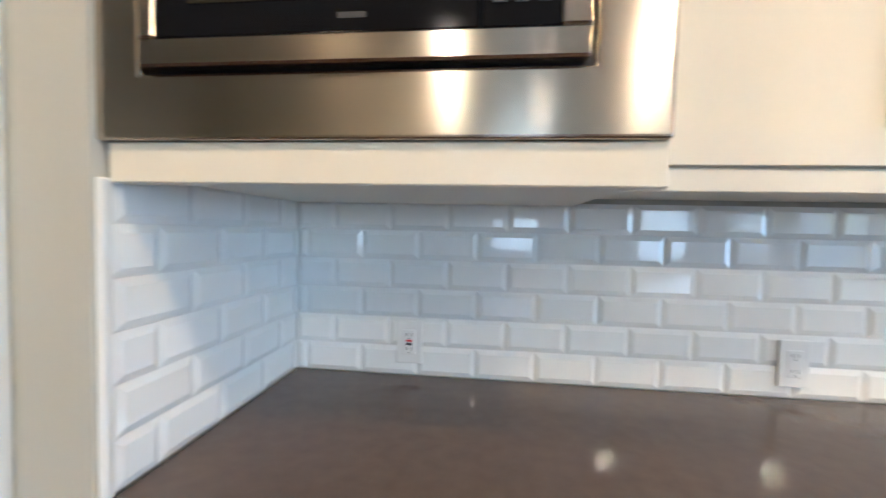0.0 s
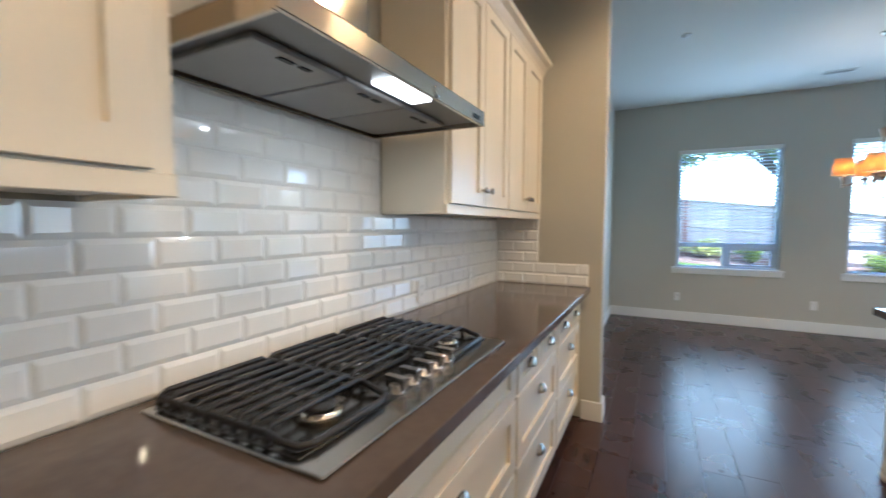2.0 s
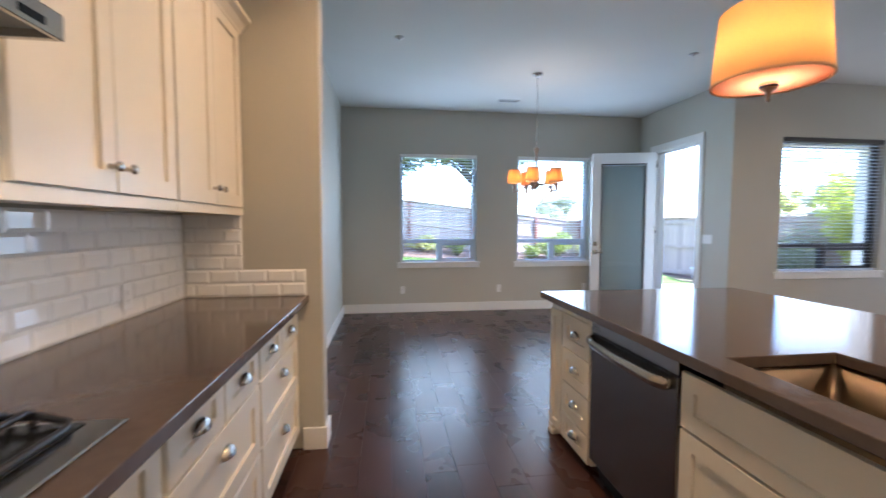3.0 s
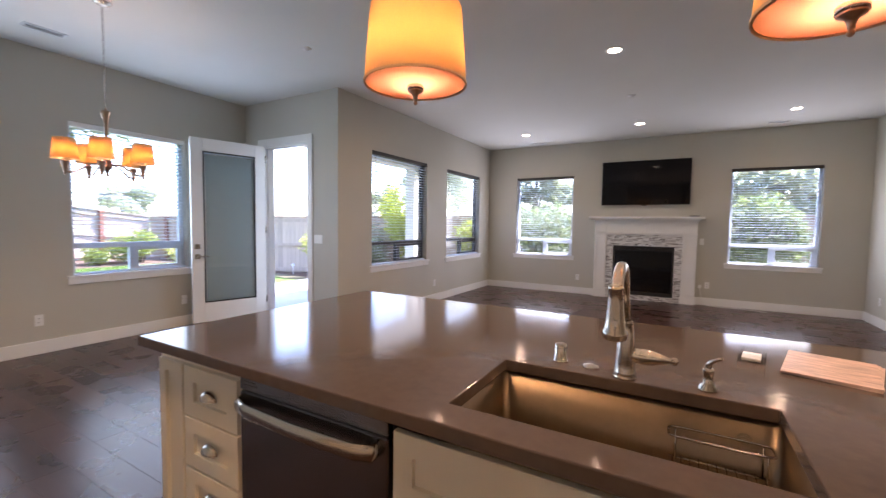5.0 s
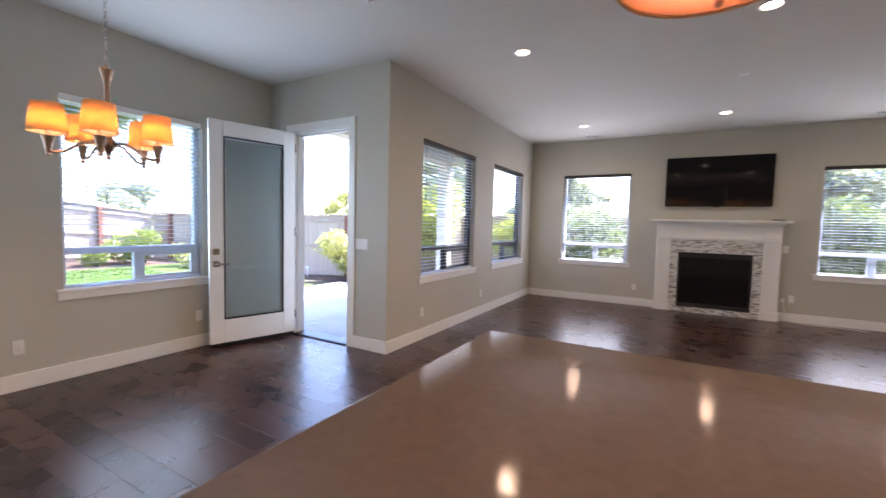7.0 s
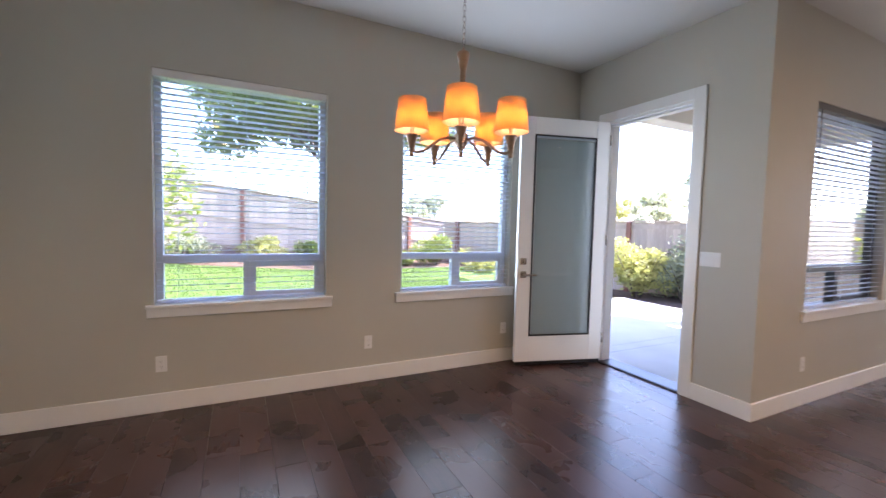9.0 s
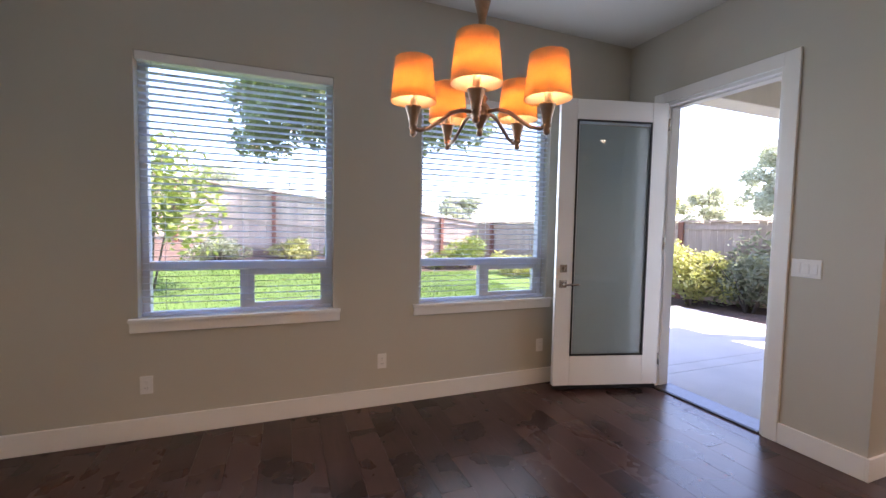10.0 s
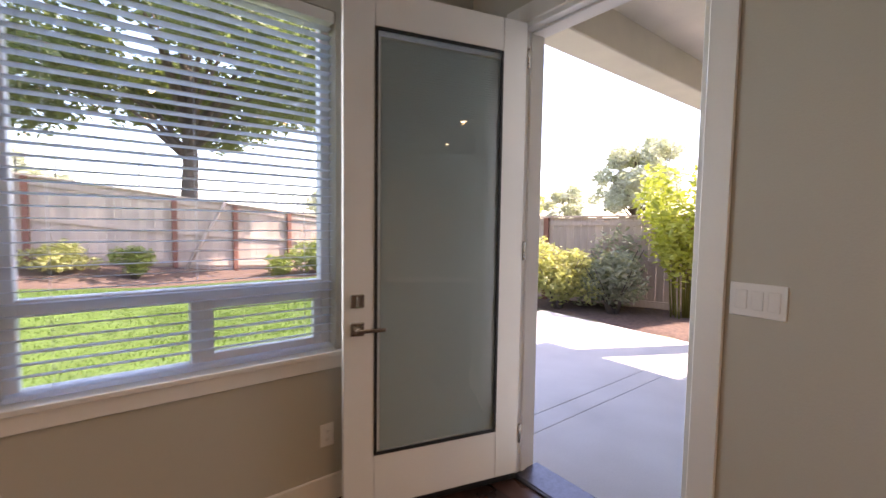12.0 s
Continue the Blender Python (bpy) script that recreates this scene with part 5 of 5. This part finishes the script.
CX, CY = 6.154, -1.358
ch = thing("chandelier", "bronze five-arm chandelier with amber shades", "chandelier", at=(CX, CY, 0))
col = bmesh.new()
lathe(col, [(0.004, 1.724), (0.011, 1.73), (0.012, 1.742), (0.007, 1.752), (0.012, 1.757), (0.02, 1.775), (0.034, 1.795), (0.037, 1.803), (0.030, 1.808), (0.037, 1.813), (0.030, 1.820), (0.037, 1.826), (0.034, 1.835), (0.022, 1.85), (0.03, 1.862), (0.022, 1.875), (0.012, 1.89), (0.012, 1.98), (0.016, 2.0), (0.013, 2.02), (0.014, 2.15), (0.026, 2.2), (0.032, 2.225), (0.032, 2.235), (0.012, 2.24), (0.006, 2.26)], 18)
part("column", col, BRONZE, ch)
cnn = bmesh.new()
for k in range(30):
    z = 2.262 + k * 0.0268
    pts = [(0.008 * math.cos(a), 0, z + 0.017 * math.sin(a)) for a in (2 * math.pi * q / 10 for q in range(11))]
    if k % 2:
        pts = [(0, p[0], p[2]) for p in pts]
    tube(cnn, pts, 0.0018, 5)
part("chain", cnn, CHROME, ch)
can = bmesh.new()
lathe(can, [(0.062, CEIL), (0.062, CEIL - 0.008), (0.045, CEIL - 0.025), (0.01, CEIL - 0.035)], 22)
part("ceiling_canopy", can, CHROME, ch)
am, cup, cnd, shd = bmesh.new(), bmesh.new(), bmesh.new(), bmesh.new()
R = 0.25
tube(am, [(0.03, 0, 1.815), (0.07, 0, 1.818), (0.11, 0, 1.805), (0.15, 0, 1.775), (0.19, 0, 1.745), (0.225, 0, 1.735), (R, 0, 1.745)], 0.0075, 8)
lathe(cup, [(0.004, 1.712), (0.011, 1.717), (0.012, 1.727), (0.008, 1.734), (0.015, 1.740), (0.015, 1.748), (0.012, 1.752), (0.016, 1.757), (0.016, 1.768), (0.02, 1.785), (0.028, 1.812), (0.03, 1.818), (0.01, 1.821)], 14, pose(R, 0, 0))
lathe(cnd, [(0.0125, 1.818), (0.0125, 1.88)], 12, pose(R, 0, 0))
ring_shell(shd, 0.083, 1.834, 0.067, 1.987, 0.002, 28)
bmesh.ops.translate(shd, vec=(R, 0, 0), verts=shd.verts[:])
ams, cups, cnds, shds = finish(am, "arm", BRONZE), finish(cup, "candle_cup", BRONZE), finish(cnd, "candle_sleeve", mat("ivory_sleeve", (0.75, 0.62, 0.4), 0.5)), finish(shd, "shade", SHADE)
for k in range(5):
    m = pose(0, 0, 0, 0, 0, 151 + 72 * k)
    share("arm", ams, ch, m)
    share("candle_cup", cups, ch, m)
    share("candle_sleeve", cnds, ch, m)
    share("shade", shds, ch, m)
    p = m @ Vector((R, 0, 2.0))
    lamp("chandelier_bulb", "POINT", 0.45, pose(CX + p.x, CY + p.y, 1.878), (1, 0.70, 0.42), 0.028)

LENS = glow("lamp_lens", (1.0, 0.78, 0.5), 2.5)
# Fittings for every can, the six unseen added ones too.
for i, (cx, cy) in enumerate(CANS):
    can = thing("recessed_light", "round white recessed ceiling light, lit", "ceiling light", "recessed ceiling lights", at=(cx, cy, CEIL))
    rg = bmesh.new()
    lathe(rg, [(0.088, 0.0), (0.088, -0.004), (0.078, -0.008), (0.062, -0.004), (0.062, 0.0)], 28, cap=False)
    part("trim_ring", rg, PLASTIC, can)
    ln = bmesh.new()
    lathe(ln, [(0.062, -0.001), (0.062, -0.003), (0.01, -0.0035)], 24)
    part("lens", ln, LENS, can)
for cx, cy in ((5.41, -2.73), (2.77, -5.71), (5.44, 0.245)):
    s = bmesh.new()
    lathe(s, [(0.045, CEIL), (0.045, CEIL - 0.004), (0.04, CEIL - 0.008), (0.012, CEIL - 0.01), (0.01, CEIL - 0.022), (0.004, CEIL - 0.024)], 20, pose(cx, cy, 0))
    solo("ceiling_sprinkler", s, PLASTIC, "white round fire sprinkler cover on the ceiling", "sprinkler", "ceiling sprinklers")
for cx, cy, w, d, rz in ((7.215, -1.33, 0.30, 0.12, 90), (4.71, -8.23, 0.32, 0.12, 0), (0.86, -8.17, 0.32, 0.12, 0)):
    v = thing("ceiling_vent", "white slatted ceiling air vent", "vent", "ceiling vents", at=(cx, cy, CEIL), rz=rz)
    part("frame", boxes(((-w / 2, -d / 2, -0.006), (w / 2, -d / 2 + 0.018, 0)), ((-w / 2, d / 2 - 0.018, -0.006), (w / 2, d / 2, 0)), ((-w / 2, -d / 2 + 0.018, -0.006), (-w / 2 + 0.018, d / 2 - 0.018, 0)), ((w / 2 - 0.018, -d / 2 + 0.018, -0.006), (w / 2, d / 2 - 0.018, 0)), bev=0.001), PLASTIC, v)
    # Black sheet on the ceiling in place of the shade inside an open duct.
    part("backing", boxes(((-w / 2 + 0.018, -d / 2 + 0.018, -0.0015), (w / 2 - 0.018, d / 2 - 0.018, 0))), BLACKM, v)
    for k in range(5):
        part("slat", boxes(((-w / 2 + 0.018, -0.0022, -0.0006), (w / 2 - 0.018, 0.0022, 0.0006))), PLASTIC, v, m=pose(0, -d / 2 + 0.028 + k * (d - 0.056) / 4, -0.0045, 0, 0, 0))

# ---- living room ----
fpl = thing("fireplace", "white wooden mantel fireplace with mosaic surround", "fireplace", at=(2.745, SY, 0), rz=180)
# local: x to the viewer's right as seen from the room is -x; y towards the room is -y
SURR = -0.13
part("leg", boxes(((-0.87, SURR, 0), (-0.645, 0, 1.245)), bev=0.003), TRIM, fpl)
part("leg", boxes(((0.645, SURR, 0), (0.87, 0, 1.245)), bev=0.003), TRIM, fpl)
for s in (-1, 1):
    part("plinth", boxes(((s * 0.757 - 0.125, SURR - 0.014, 0), (s * 0.757 + 0.125, SURR + 0.002, 0.14)), bev=0.003), TRIM, fpl)
    pl = bmesh.new()
    for a, b in (((-0.10, 0.16), (-0.07, 1.2)), ((0.07, 0.16), (0.10, 1.2)), ((-0.07, 0.16), (0.07, 0.19)), ((-0.07, 1.17), (0.07, 1.2))):
        box(pl, (s * 0.757 + a[0], SURR - 0.010, a[1]), (s * 0.757 + b[0], SURR + 0.001, b[1]), 0.002)
    part("pilaster_frame", pl, TRIM, fpl)
    part("capital", boxes(((s * 0.757 - 0.12, SURR - 0.02, 1.245), (s * 0.757 + 0.12, SURR + 0.001, 1.275)), ((s * 0.757 - 0.105, SURR - 0.014, 1.29), (s * 0.757 + 0.105, SURR + 0.001, 1.48)), bev=0.003), TRIM, fpl)
part("frieze", boxes(((-0.87, SURR, 1.245), (0.87, 0, 1.5)), bev=0.002), TRIM, fpl)
fz = bmesh.new()
for a, b in (((-0.64, 1.26), (0.64, 1.295)), ((-0.64, 1.455), (0.64, 1.49)), ((-0.025, 1.295), (0.025, 1.455))):
    box(fz, (a[0], SURR - 0.010, a[1]), (b[0], SURR + 0.001, b[1]), 0.002)
part("frieze_frame", fz, TRIM, fpl)
part("bed_moulding", boxes(((-0.89, SURR - 0.03, 1.5), (0.89, 0, 1.525)), ((-0.92, SURR - 0.06, 1.525), (0.92, 0, 1.548)), bev=0.006), TRIM, fpl)
part("mantel_shelf", boxes(((-0.975, SURR - 0.105, 1.548), (0.975, 0, 1.585)), bev=0.004), TRIM, fpl)
fbx = part("firebox", boxes(((-0.52, SURR + 0.03, 0.1), (0.52, 0, 1.025)), bev=0.002), BLACKM, fpl, "black metal firebox")
fi = bmesh.new()
for a, b in (((-0.53, 0.09), (-0.49, 1.03)), ((0.49, 0.09), (0.53, 1.03)), ((-0.49, 0.09), (0.49, 0.16)), ((-0.49, 0.94), (0.49, 1.03))):
    box(fi, (a[0], SURR + 0.016, a[1]), (b[0], SURR + 0.031, b[1]), 0.003)
part("firebox_frame", fi, BLACKM, fbx, "black metal frame")
part("firebox_glass", boxes(((-0.49, SURR + 0.024, 0.16), (0.49, SURR + 0.03, 0.94))), BLACK, fbx, "dark fire glass")
part("louvre", boxes(*[((-0.48, SURR + 0.010, 0.955 + 0.018 * k), (0.48, SURR + 0.017, 0.965 + 0.018 * k)) for k in range(4)]), BLACKM, fbx)

MOS = mat("mosaic_strip", (0.44, 0.43, 0.41), 0.18, var=0.5, scale=9)
mn, ml = MOS.node_tree.nodes, MOS.node_tree.links.new
gi, rp = mn.new("ShaderNodeNewGeometry"), mn.new("ShaderNodeValToRGB")
ml(gi.outputs["Random Per Island"], rp.inputs[0])
rp.color_ramp.interpolation = "CONSTANT"
for k, (p, c) in enumerate(((0.0, (0.68, 0.67, 0.64)), (0.34, (0.44, 0.43, 0.41)), (0.5, (0.36, 0.35, 0.33)), (0.62, (0.76, 0.76, 0.74)), (0.88, (0.26, 0.245, 0.23)))):
    e = rp.color_ramp.elements[k] if k < 2 else rp.color_ramp.elements.new(p)
    e.position, e.color = p, (*c, 1)
ml(rp.outputs[0], mn["Principled BSDF"].inputs["Base Color"])
part("tile_backing", boxes(((-0.645, SURR + 0.012, 0), (-0.525, SURR + 0.05, 1.245)), ((0.525, SURR + 0.012, 0), (0.645, SURR + 0.05, 1.245)), ((-0.525, SURR + 0.012, 1.03), (0.525, SURR + 0.05, 1.245)), ((-0.525, SURR + 0.012, 0), (0.525, SURR + 0.05, 0.09))), GROUT, fpl)
mo = bmesh.new()
rng = random.Random(8)
z = 0.003
while z < 1.238:
    h = rng.choice((0.012, 0.014, 0.018))
    spans = [(-0.643, -0.532), (0.532, 0.643)] if 0.085 < z < 1.028 else [(-0.643, 0.643)]
    for a, b in spans:
        x = a - rng.uniform(0, 0.05)
        while x < b:
            w = rng.uniform(0.05, 0.11)
            p, q = max(a, x), min(b, x + w - 0.0015)
            if q - p > 0.006:
                box(mo, (p, SURR + 0.004 + rng.uniform(-0.0015, 0.0015), z), (q, SURR + 0.013, min(z + h - 0.0015, 1.243)))
            x += w
    z += h
tagged(part("mosaic_tiles", mo, MOS, fpl, "grey and white glass mosaic strips"), kind="stuff")

tv = thing("television", "large black wall-mounted television above the mantel", "television", at=(2.765, SY + 0.002, 1.81), rz=180)
part("wall_mount", boxes(((-0.2, -0.03, 0.2), (0.2, 0, 0.6)), bev=0.003), BLACKM, tv)
part("body", boxes(((-0.755, -0.065, 0.0), (0.755, -0.028, 0.835)), bev=0.006), BLACKM, tv)
part("screen", boxes(((-0.747, -0.0675, 0.012), (0.747, -0.064, 0.827)), bev=0.001), BLACK, tv, "glossy black screen")
part("sensor_badge", boxes(((-0.05, -0.066, -0.014), (0.05, -0.045, 0.002)), bev=0.004), BLACKM, tv)
solo("media_player", boxes(((1.86, SY + 0.09, 1.585), (2.01, SY + 0.19, 1.605)), bev=0.005), BLACKM, "small flat black media box on the mantel", "media player")
cb = bmesh.new()
tube(cb, [(1.80, SY + 0.02, 0.33), (1.79, SY + 0.05, 0.24), (1.76, SY + 0.07, 0.1), (1.68, SY + 0.10, 0.012), (1.5, SY + 0.13, 0.006), (1.25, SY + 0.12, 0.006), (1.0, SY + 0.16, 0.006), (0.86, SY + 0.2, 0.006), (0.84, SY + 0.16, 0.006)], 0.005, 7)
box(cb, (1.775, SY + 0.002, 0.30), (1.825, SY + 0.022, 0.36), 0.003)
solo("loose_cable", cb, PLASTIC, "loose white cable trailing from the wall plate", "cable")

# pantry casing left of the tiled return
pc = thing("pantry_casing", "white painted door casing beside the kitchen", "door frame", kind="structure")
part("casing", boxes(((-0.56, 0.882, 0), (-0.455, 0.93, 2.2)), bev=0.003), TRIM, pc)
part("head_casing", boxes(((-1.55, 0.89, 2.1), (-0.56, 0.93, 2.2)), bev=0.003), TRIM, pc)
part("casing", boxes(((-1.55, 0.89, 0), (-1.45, 0.93, 2.1)), bev=0.003), TRIM, pc)
dp = thing("door_2", "closed white panelled pantry door", "door", kind="structure", at=(-1.45, 0.925, 0.01))
part("leaf", boxes(((0, 0, 0), (0.89, 0.004, 2.08))), TRIM, dp)

# ---- pieces: tiles and planks ----


def tile_mesh(w, h, t=0.0065, inset=0.0125):
    bm = bmesh.new()
    o = [bm.verts.new((x, 0, z)) for x, z in ((0, 0), (w, 0), (w, h), (0, h))]
    e = [bm.verts.new((x, -0.0014, z)) for x, z in ((0, 0), (w, 0), (w, h), (0, h))]
    i = [bm.verts.new((x, -t, z)) for x, z in ((inset, inset), (w - inset, inset), (w - inset, h - inset), (inset, h - inset))]
    for k in range(4):
        j = (k + 1) % 4
        bm.faces.new((o[k], o[j], e[j], e[k]))
        bm.faces.new((e[k], e[j], i[j], i[k]))
    bm.faces.new(i)
    return finish(bm, "tile", TILEM)


PITCH, ROW, JOINT = 0.1545, 0.0775, 0.0012
cache = {}


def lay(parent, u0, u1, rows, place, phase=0.0):
    """Running-bond tiles from u0 to u1 along a wall; place(u, z) gives the pose."""
    rng = random.Random(int(u0 * 1000) + len(rows))
    for r in rows:
        start = phase + (PITCH / 2 if r % 2 else 0)
        k = math.floor((u0 - start) / PITCH)
        u = start + k * PITCH
        while u < u1 - 0.004:
            a, b = max(u, u0), min(u + PITCH, u1)
            if b - a > 0.012:
                w = round(b - a - JOINT, 3)
                if w not in cache:
                    cache[w] = tile_mesh(w, ROW - JOINT, inset=min(0.013, w * 0.3))
                share("tile", cache[w], parent, place(a, CT + r * ROW + 0.001) @ pose(0, 0, 0, rng.uniform(-0.25, 0.25), 0, rng.uniform(-0.25, 0.25)))
            u += PITCH


bs = thing("backsplash", "white bevelled subway tile backsplash in running bond", "backsplash", kind="structure")
part("grout_bed", boxes(((-0.3129, 1.5025, CT), (PX, 1.508, 1.395)), ((1.4505, 1.5025, 1.395), (2.4895, 1.508, 1.86))), GROUT, bs)
lay(bs, -0.303, PX - 0.008, range(6), lambda u, z: pose(u, 1.5028, z), 0.188)
lay(bs, 1.452, 2.488, range(6, 10), lambda u, z: pose(u, 1.5028, z), 0.188)
bs2 = thing("backsplash_return", "white bevelled subway tiles on the side wall", "backsplash", kind="structure")
part("grout_bed", boxes(((-0.313, 0.935, CT), (-0.3075, 1.5025, 1.38))), GROUT, bs2)
part("edge_trim", boxes(((-0.3135, 0.921, CT), (-0.300, 0.935, 1.38)), bev=0.002), TRIM, bs2)
lay(bs2, 0.937, 1.499, range(6), lambda u, z: pose(-0.3078, u, z, 0, 0, 90), 1.02)
bs3 = thing("backsplash_end", "white bevelled subway tiles on the wall end", "backsplash", kind="structure")
part("grout_bed", boxes(((PX - 0.0055, 0.838, CT), (PX - 0.0002, 1.5025, CT + 2 * ROW)), ((PX - 0.0055, 1.187, CT + 2 * ROW), (PX - 0.0002, 1.5025, 1.395))), GROUT, bs3)
flip = lambda u, z: pose(PX - 0.0052, -u, z, 0, 0, -90)
lay(bs3, -1.499, -0.838, range(2), flip, -0.98)
lay(bs3, -1.499, -1.187, range(2, 6), flip, -0.98)


def wood(name, island):
    m = bpy.data.materials.new(name)
    m.use_nodes = True
    n, link = m.node_tree.nodes, m.node_tree.links.new
    b = n["Principled BSDF"]
    co = n.new("ShaderNodeTexCoord")
    if island:
        rnd = n.new("ShaderNodeNewGeometry").outputs["Random Per Island"]
    else:
        rnd = n.new("ShaderNodeObjectInfo").outputs["Random"]
    off = n.new("ShaderNodeVectorMath")
    off.operation = "MULTIPLY_ADD"
    off.inputs[1].default_value = (37.0, 19.0, 11.0)
    link(rnd, off.inputs[0])
    link(co.outputs["Object"], off.inputs[2])
    mp = n.new("ShaderNodeMapping")
    mp.inputs["Scale"].default_value = (1.2, 14, 6)
    link(off.outputs[0], mp.inputs[0])
    gr, cl = n.new("ShaderNodeTexNoise"), n.new("ShaderNodeTexNoise")
    gr.inputs["Scale"].default_value, gr.inputs["Detail"].default_value, gr.inputs["Distortion"].default_value = 3.0, 8, 0.6
    link(mp.outputs[0], gr.inputs["Vector"])
    cl.inputs["Scale"].default_value, cl.inputs["Detail"].default_value = 3.2, 3
    link(off.outputs[0], cl.inputs["Vector"])
    s1, s2 = n.new("ShaderNodeMath"), n.new("ShaderNodeMath")
    s1.operation = s2.operation = "MULTIPLY_ADD"
    link(gr.outputs[0], s1.inputs[0])
    s1.inputs[1].default_value = 0.4
    link(cl.outputs[0], s1.inputs[2])
    link(rnd, s2.inputs[0])
    s2.inputs[1].default_value = 0.5
    link(s1.outputs[0], s2.inputs[2])
    rp = n.new("ShaderNodeValToRGB")
    rp.color_ramp.elements[0].position, rp.color_ramp.elements[0].color = 0.5, (0.0085, 0.0045, 0.0038, 1)
    rp.color_ramp.elements[1].position, rp.color_ramp.elements[1].color = 1.6, (0.060, 0.028, 0.021, 1)
    link(s2.outputs[0], rp.inputs[0])
    link(rp.outputs[0], b.inputs["Base Color"])
    b.inputs["Specular IOR Level"].default_value = 0.36
    rr = n.new("ShaderNodeMapRange")
    rr.inputs["To Min"].default_value, rr.inputs["To Max"].default_value = 0.23, 0.33
    link(cl.outputs[0], rr.inputs[0])
    link(rr.outputs[0], b.inputs["Roughness"])
    bp, bp2 = n.new("ShaderNodeBump"), n.new("ShaderNodeBump")
    bp.inputs["Strength"].default_value, bp.inputs["Distance"].default_value = 0.22, 0.002
    bp2.inputs["Strength"].default_value, bp2.inputs["Distance"].default_value = 0.14, 0.005
    link(gr.outputs[0], bp.inputs["Height"])
    link(cl.outputs[0], bp2.inputs["Height"])
    link(bp2.outputs[0], bp.inputs["Normal"])
    link(bp.outputs[0], b.inputs["Normal"])
    return m


PLANK, PLANKS = wood("dark_plank", False), wood("dark_planks", True)
PWID = 0.178


def plank_verts(x0, x1, y0, y1):
    c = 0.0009
    return [(x0, y0, -0.012), (x1, y0, -0.012), (x1, y1, -0.012), (x0, y1, -0.012), (x0, y0, -0.0011), (x1, y0, -0.0011), (x1, y1, -0.0011), (x0, y1, -0.0011),
            (x0 + c, y0 + c, 0), (x1 - c, y0 + c, 0), (x1 - c, y1 - c, 0), (x0 + c, y1 - c, 0)]


PF = [(0, 1, 5, 4), (1, 2, 6, 5), (2, 3, 7, 6), (3, 0, 4, 7), (4, 5, 9, 8), (5, 6, 10, 9), (6, 7, 11, 10), (7, 4, 8, 11), (8, 9, 10, 11)]
lens = (0.7, 0.95, 1.2, 1.5, 1.85)
pm = {}
for L in lens:
    me = bpy.data.meshes.new("plank")
    me.from_pydata(plank_verts(0, L - 0.0015, 0, PWID - 0.0010), [], PF)
    me.materials.append(PLANK)
    pm[L] = me
vs, fs = [], []
rng = random.Random(77)
y, count = SY, 0
while y < 1.5:
    x = -3.2 - rng.uniform(0, 1.2)
    end = FX if y > DY - 0.1 else LX
    while x < end:
        L = rng.choice(lens)
        x1 = x + L
        x0 = -3.2 if y > -3.06 else WX - 0.16
        if x1 < x0 + 0.05:
            x = x1
            continue
        if count < 300 and x > 2.2 and x1 < end + 0.1 and -3.75 < y < 0.85:
            share("plank", pm[L], floor, pose(x, y, 0))
            count += 1
        else:
            k = len(vs)
            vs += plank_verts(max(x, x0), min(x1, end + 0.02) - 0.0015, y, y + PWID - 0.0010)
            fs += [tuple(k + i for i in f) for f in PF]
        x = x1
    y += PWID
me = bpy.data.meshes.new("planks")
me.from_pydata(vs, [], fs)
me.materials.append(PLANKS)
rest = new("planks", me)
rest.parent = floor
tagged(rest, "dark hardwood planks", kind="stuff")
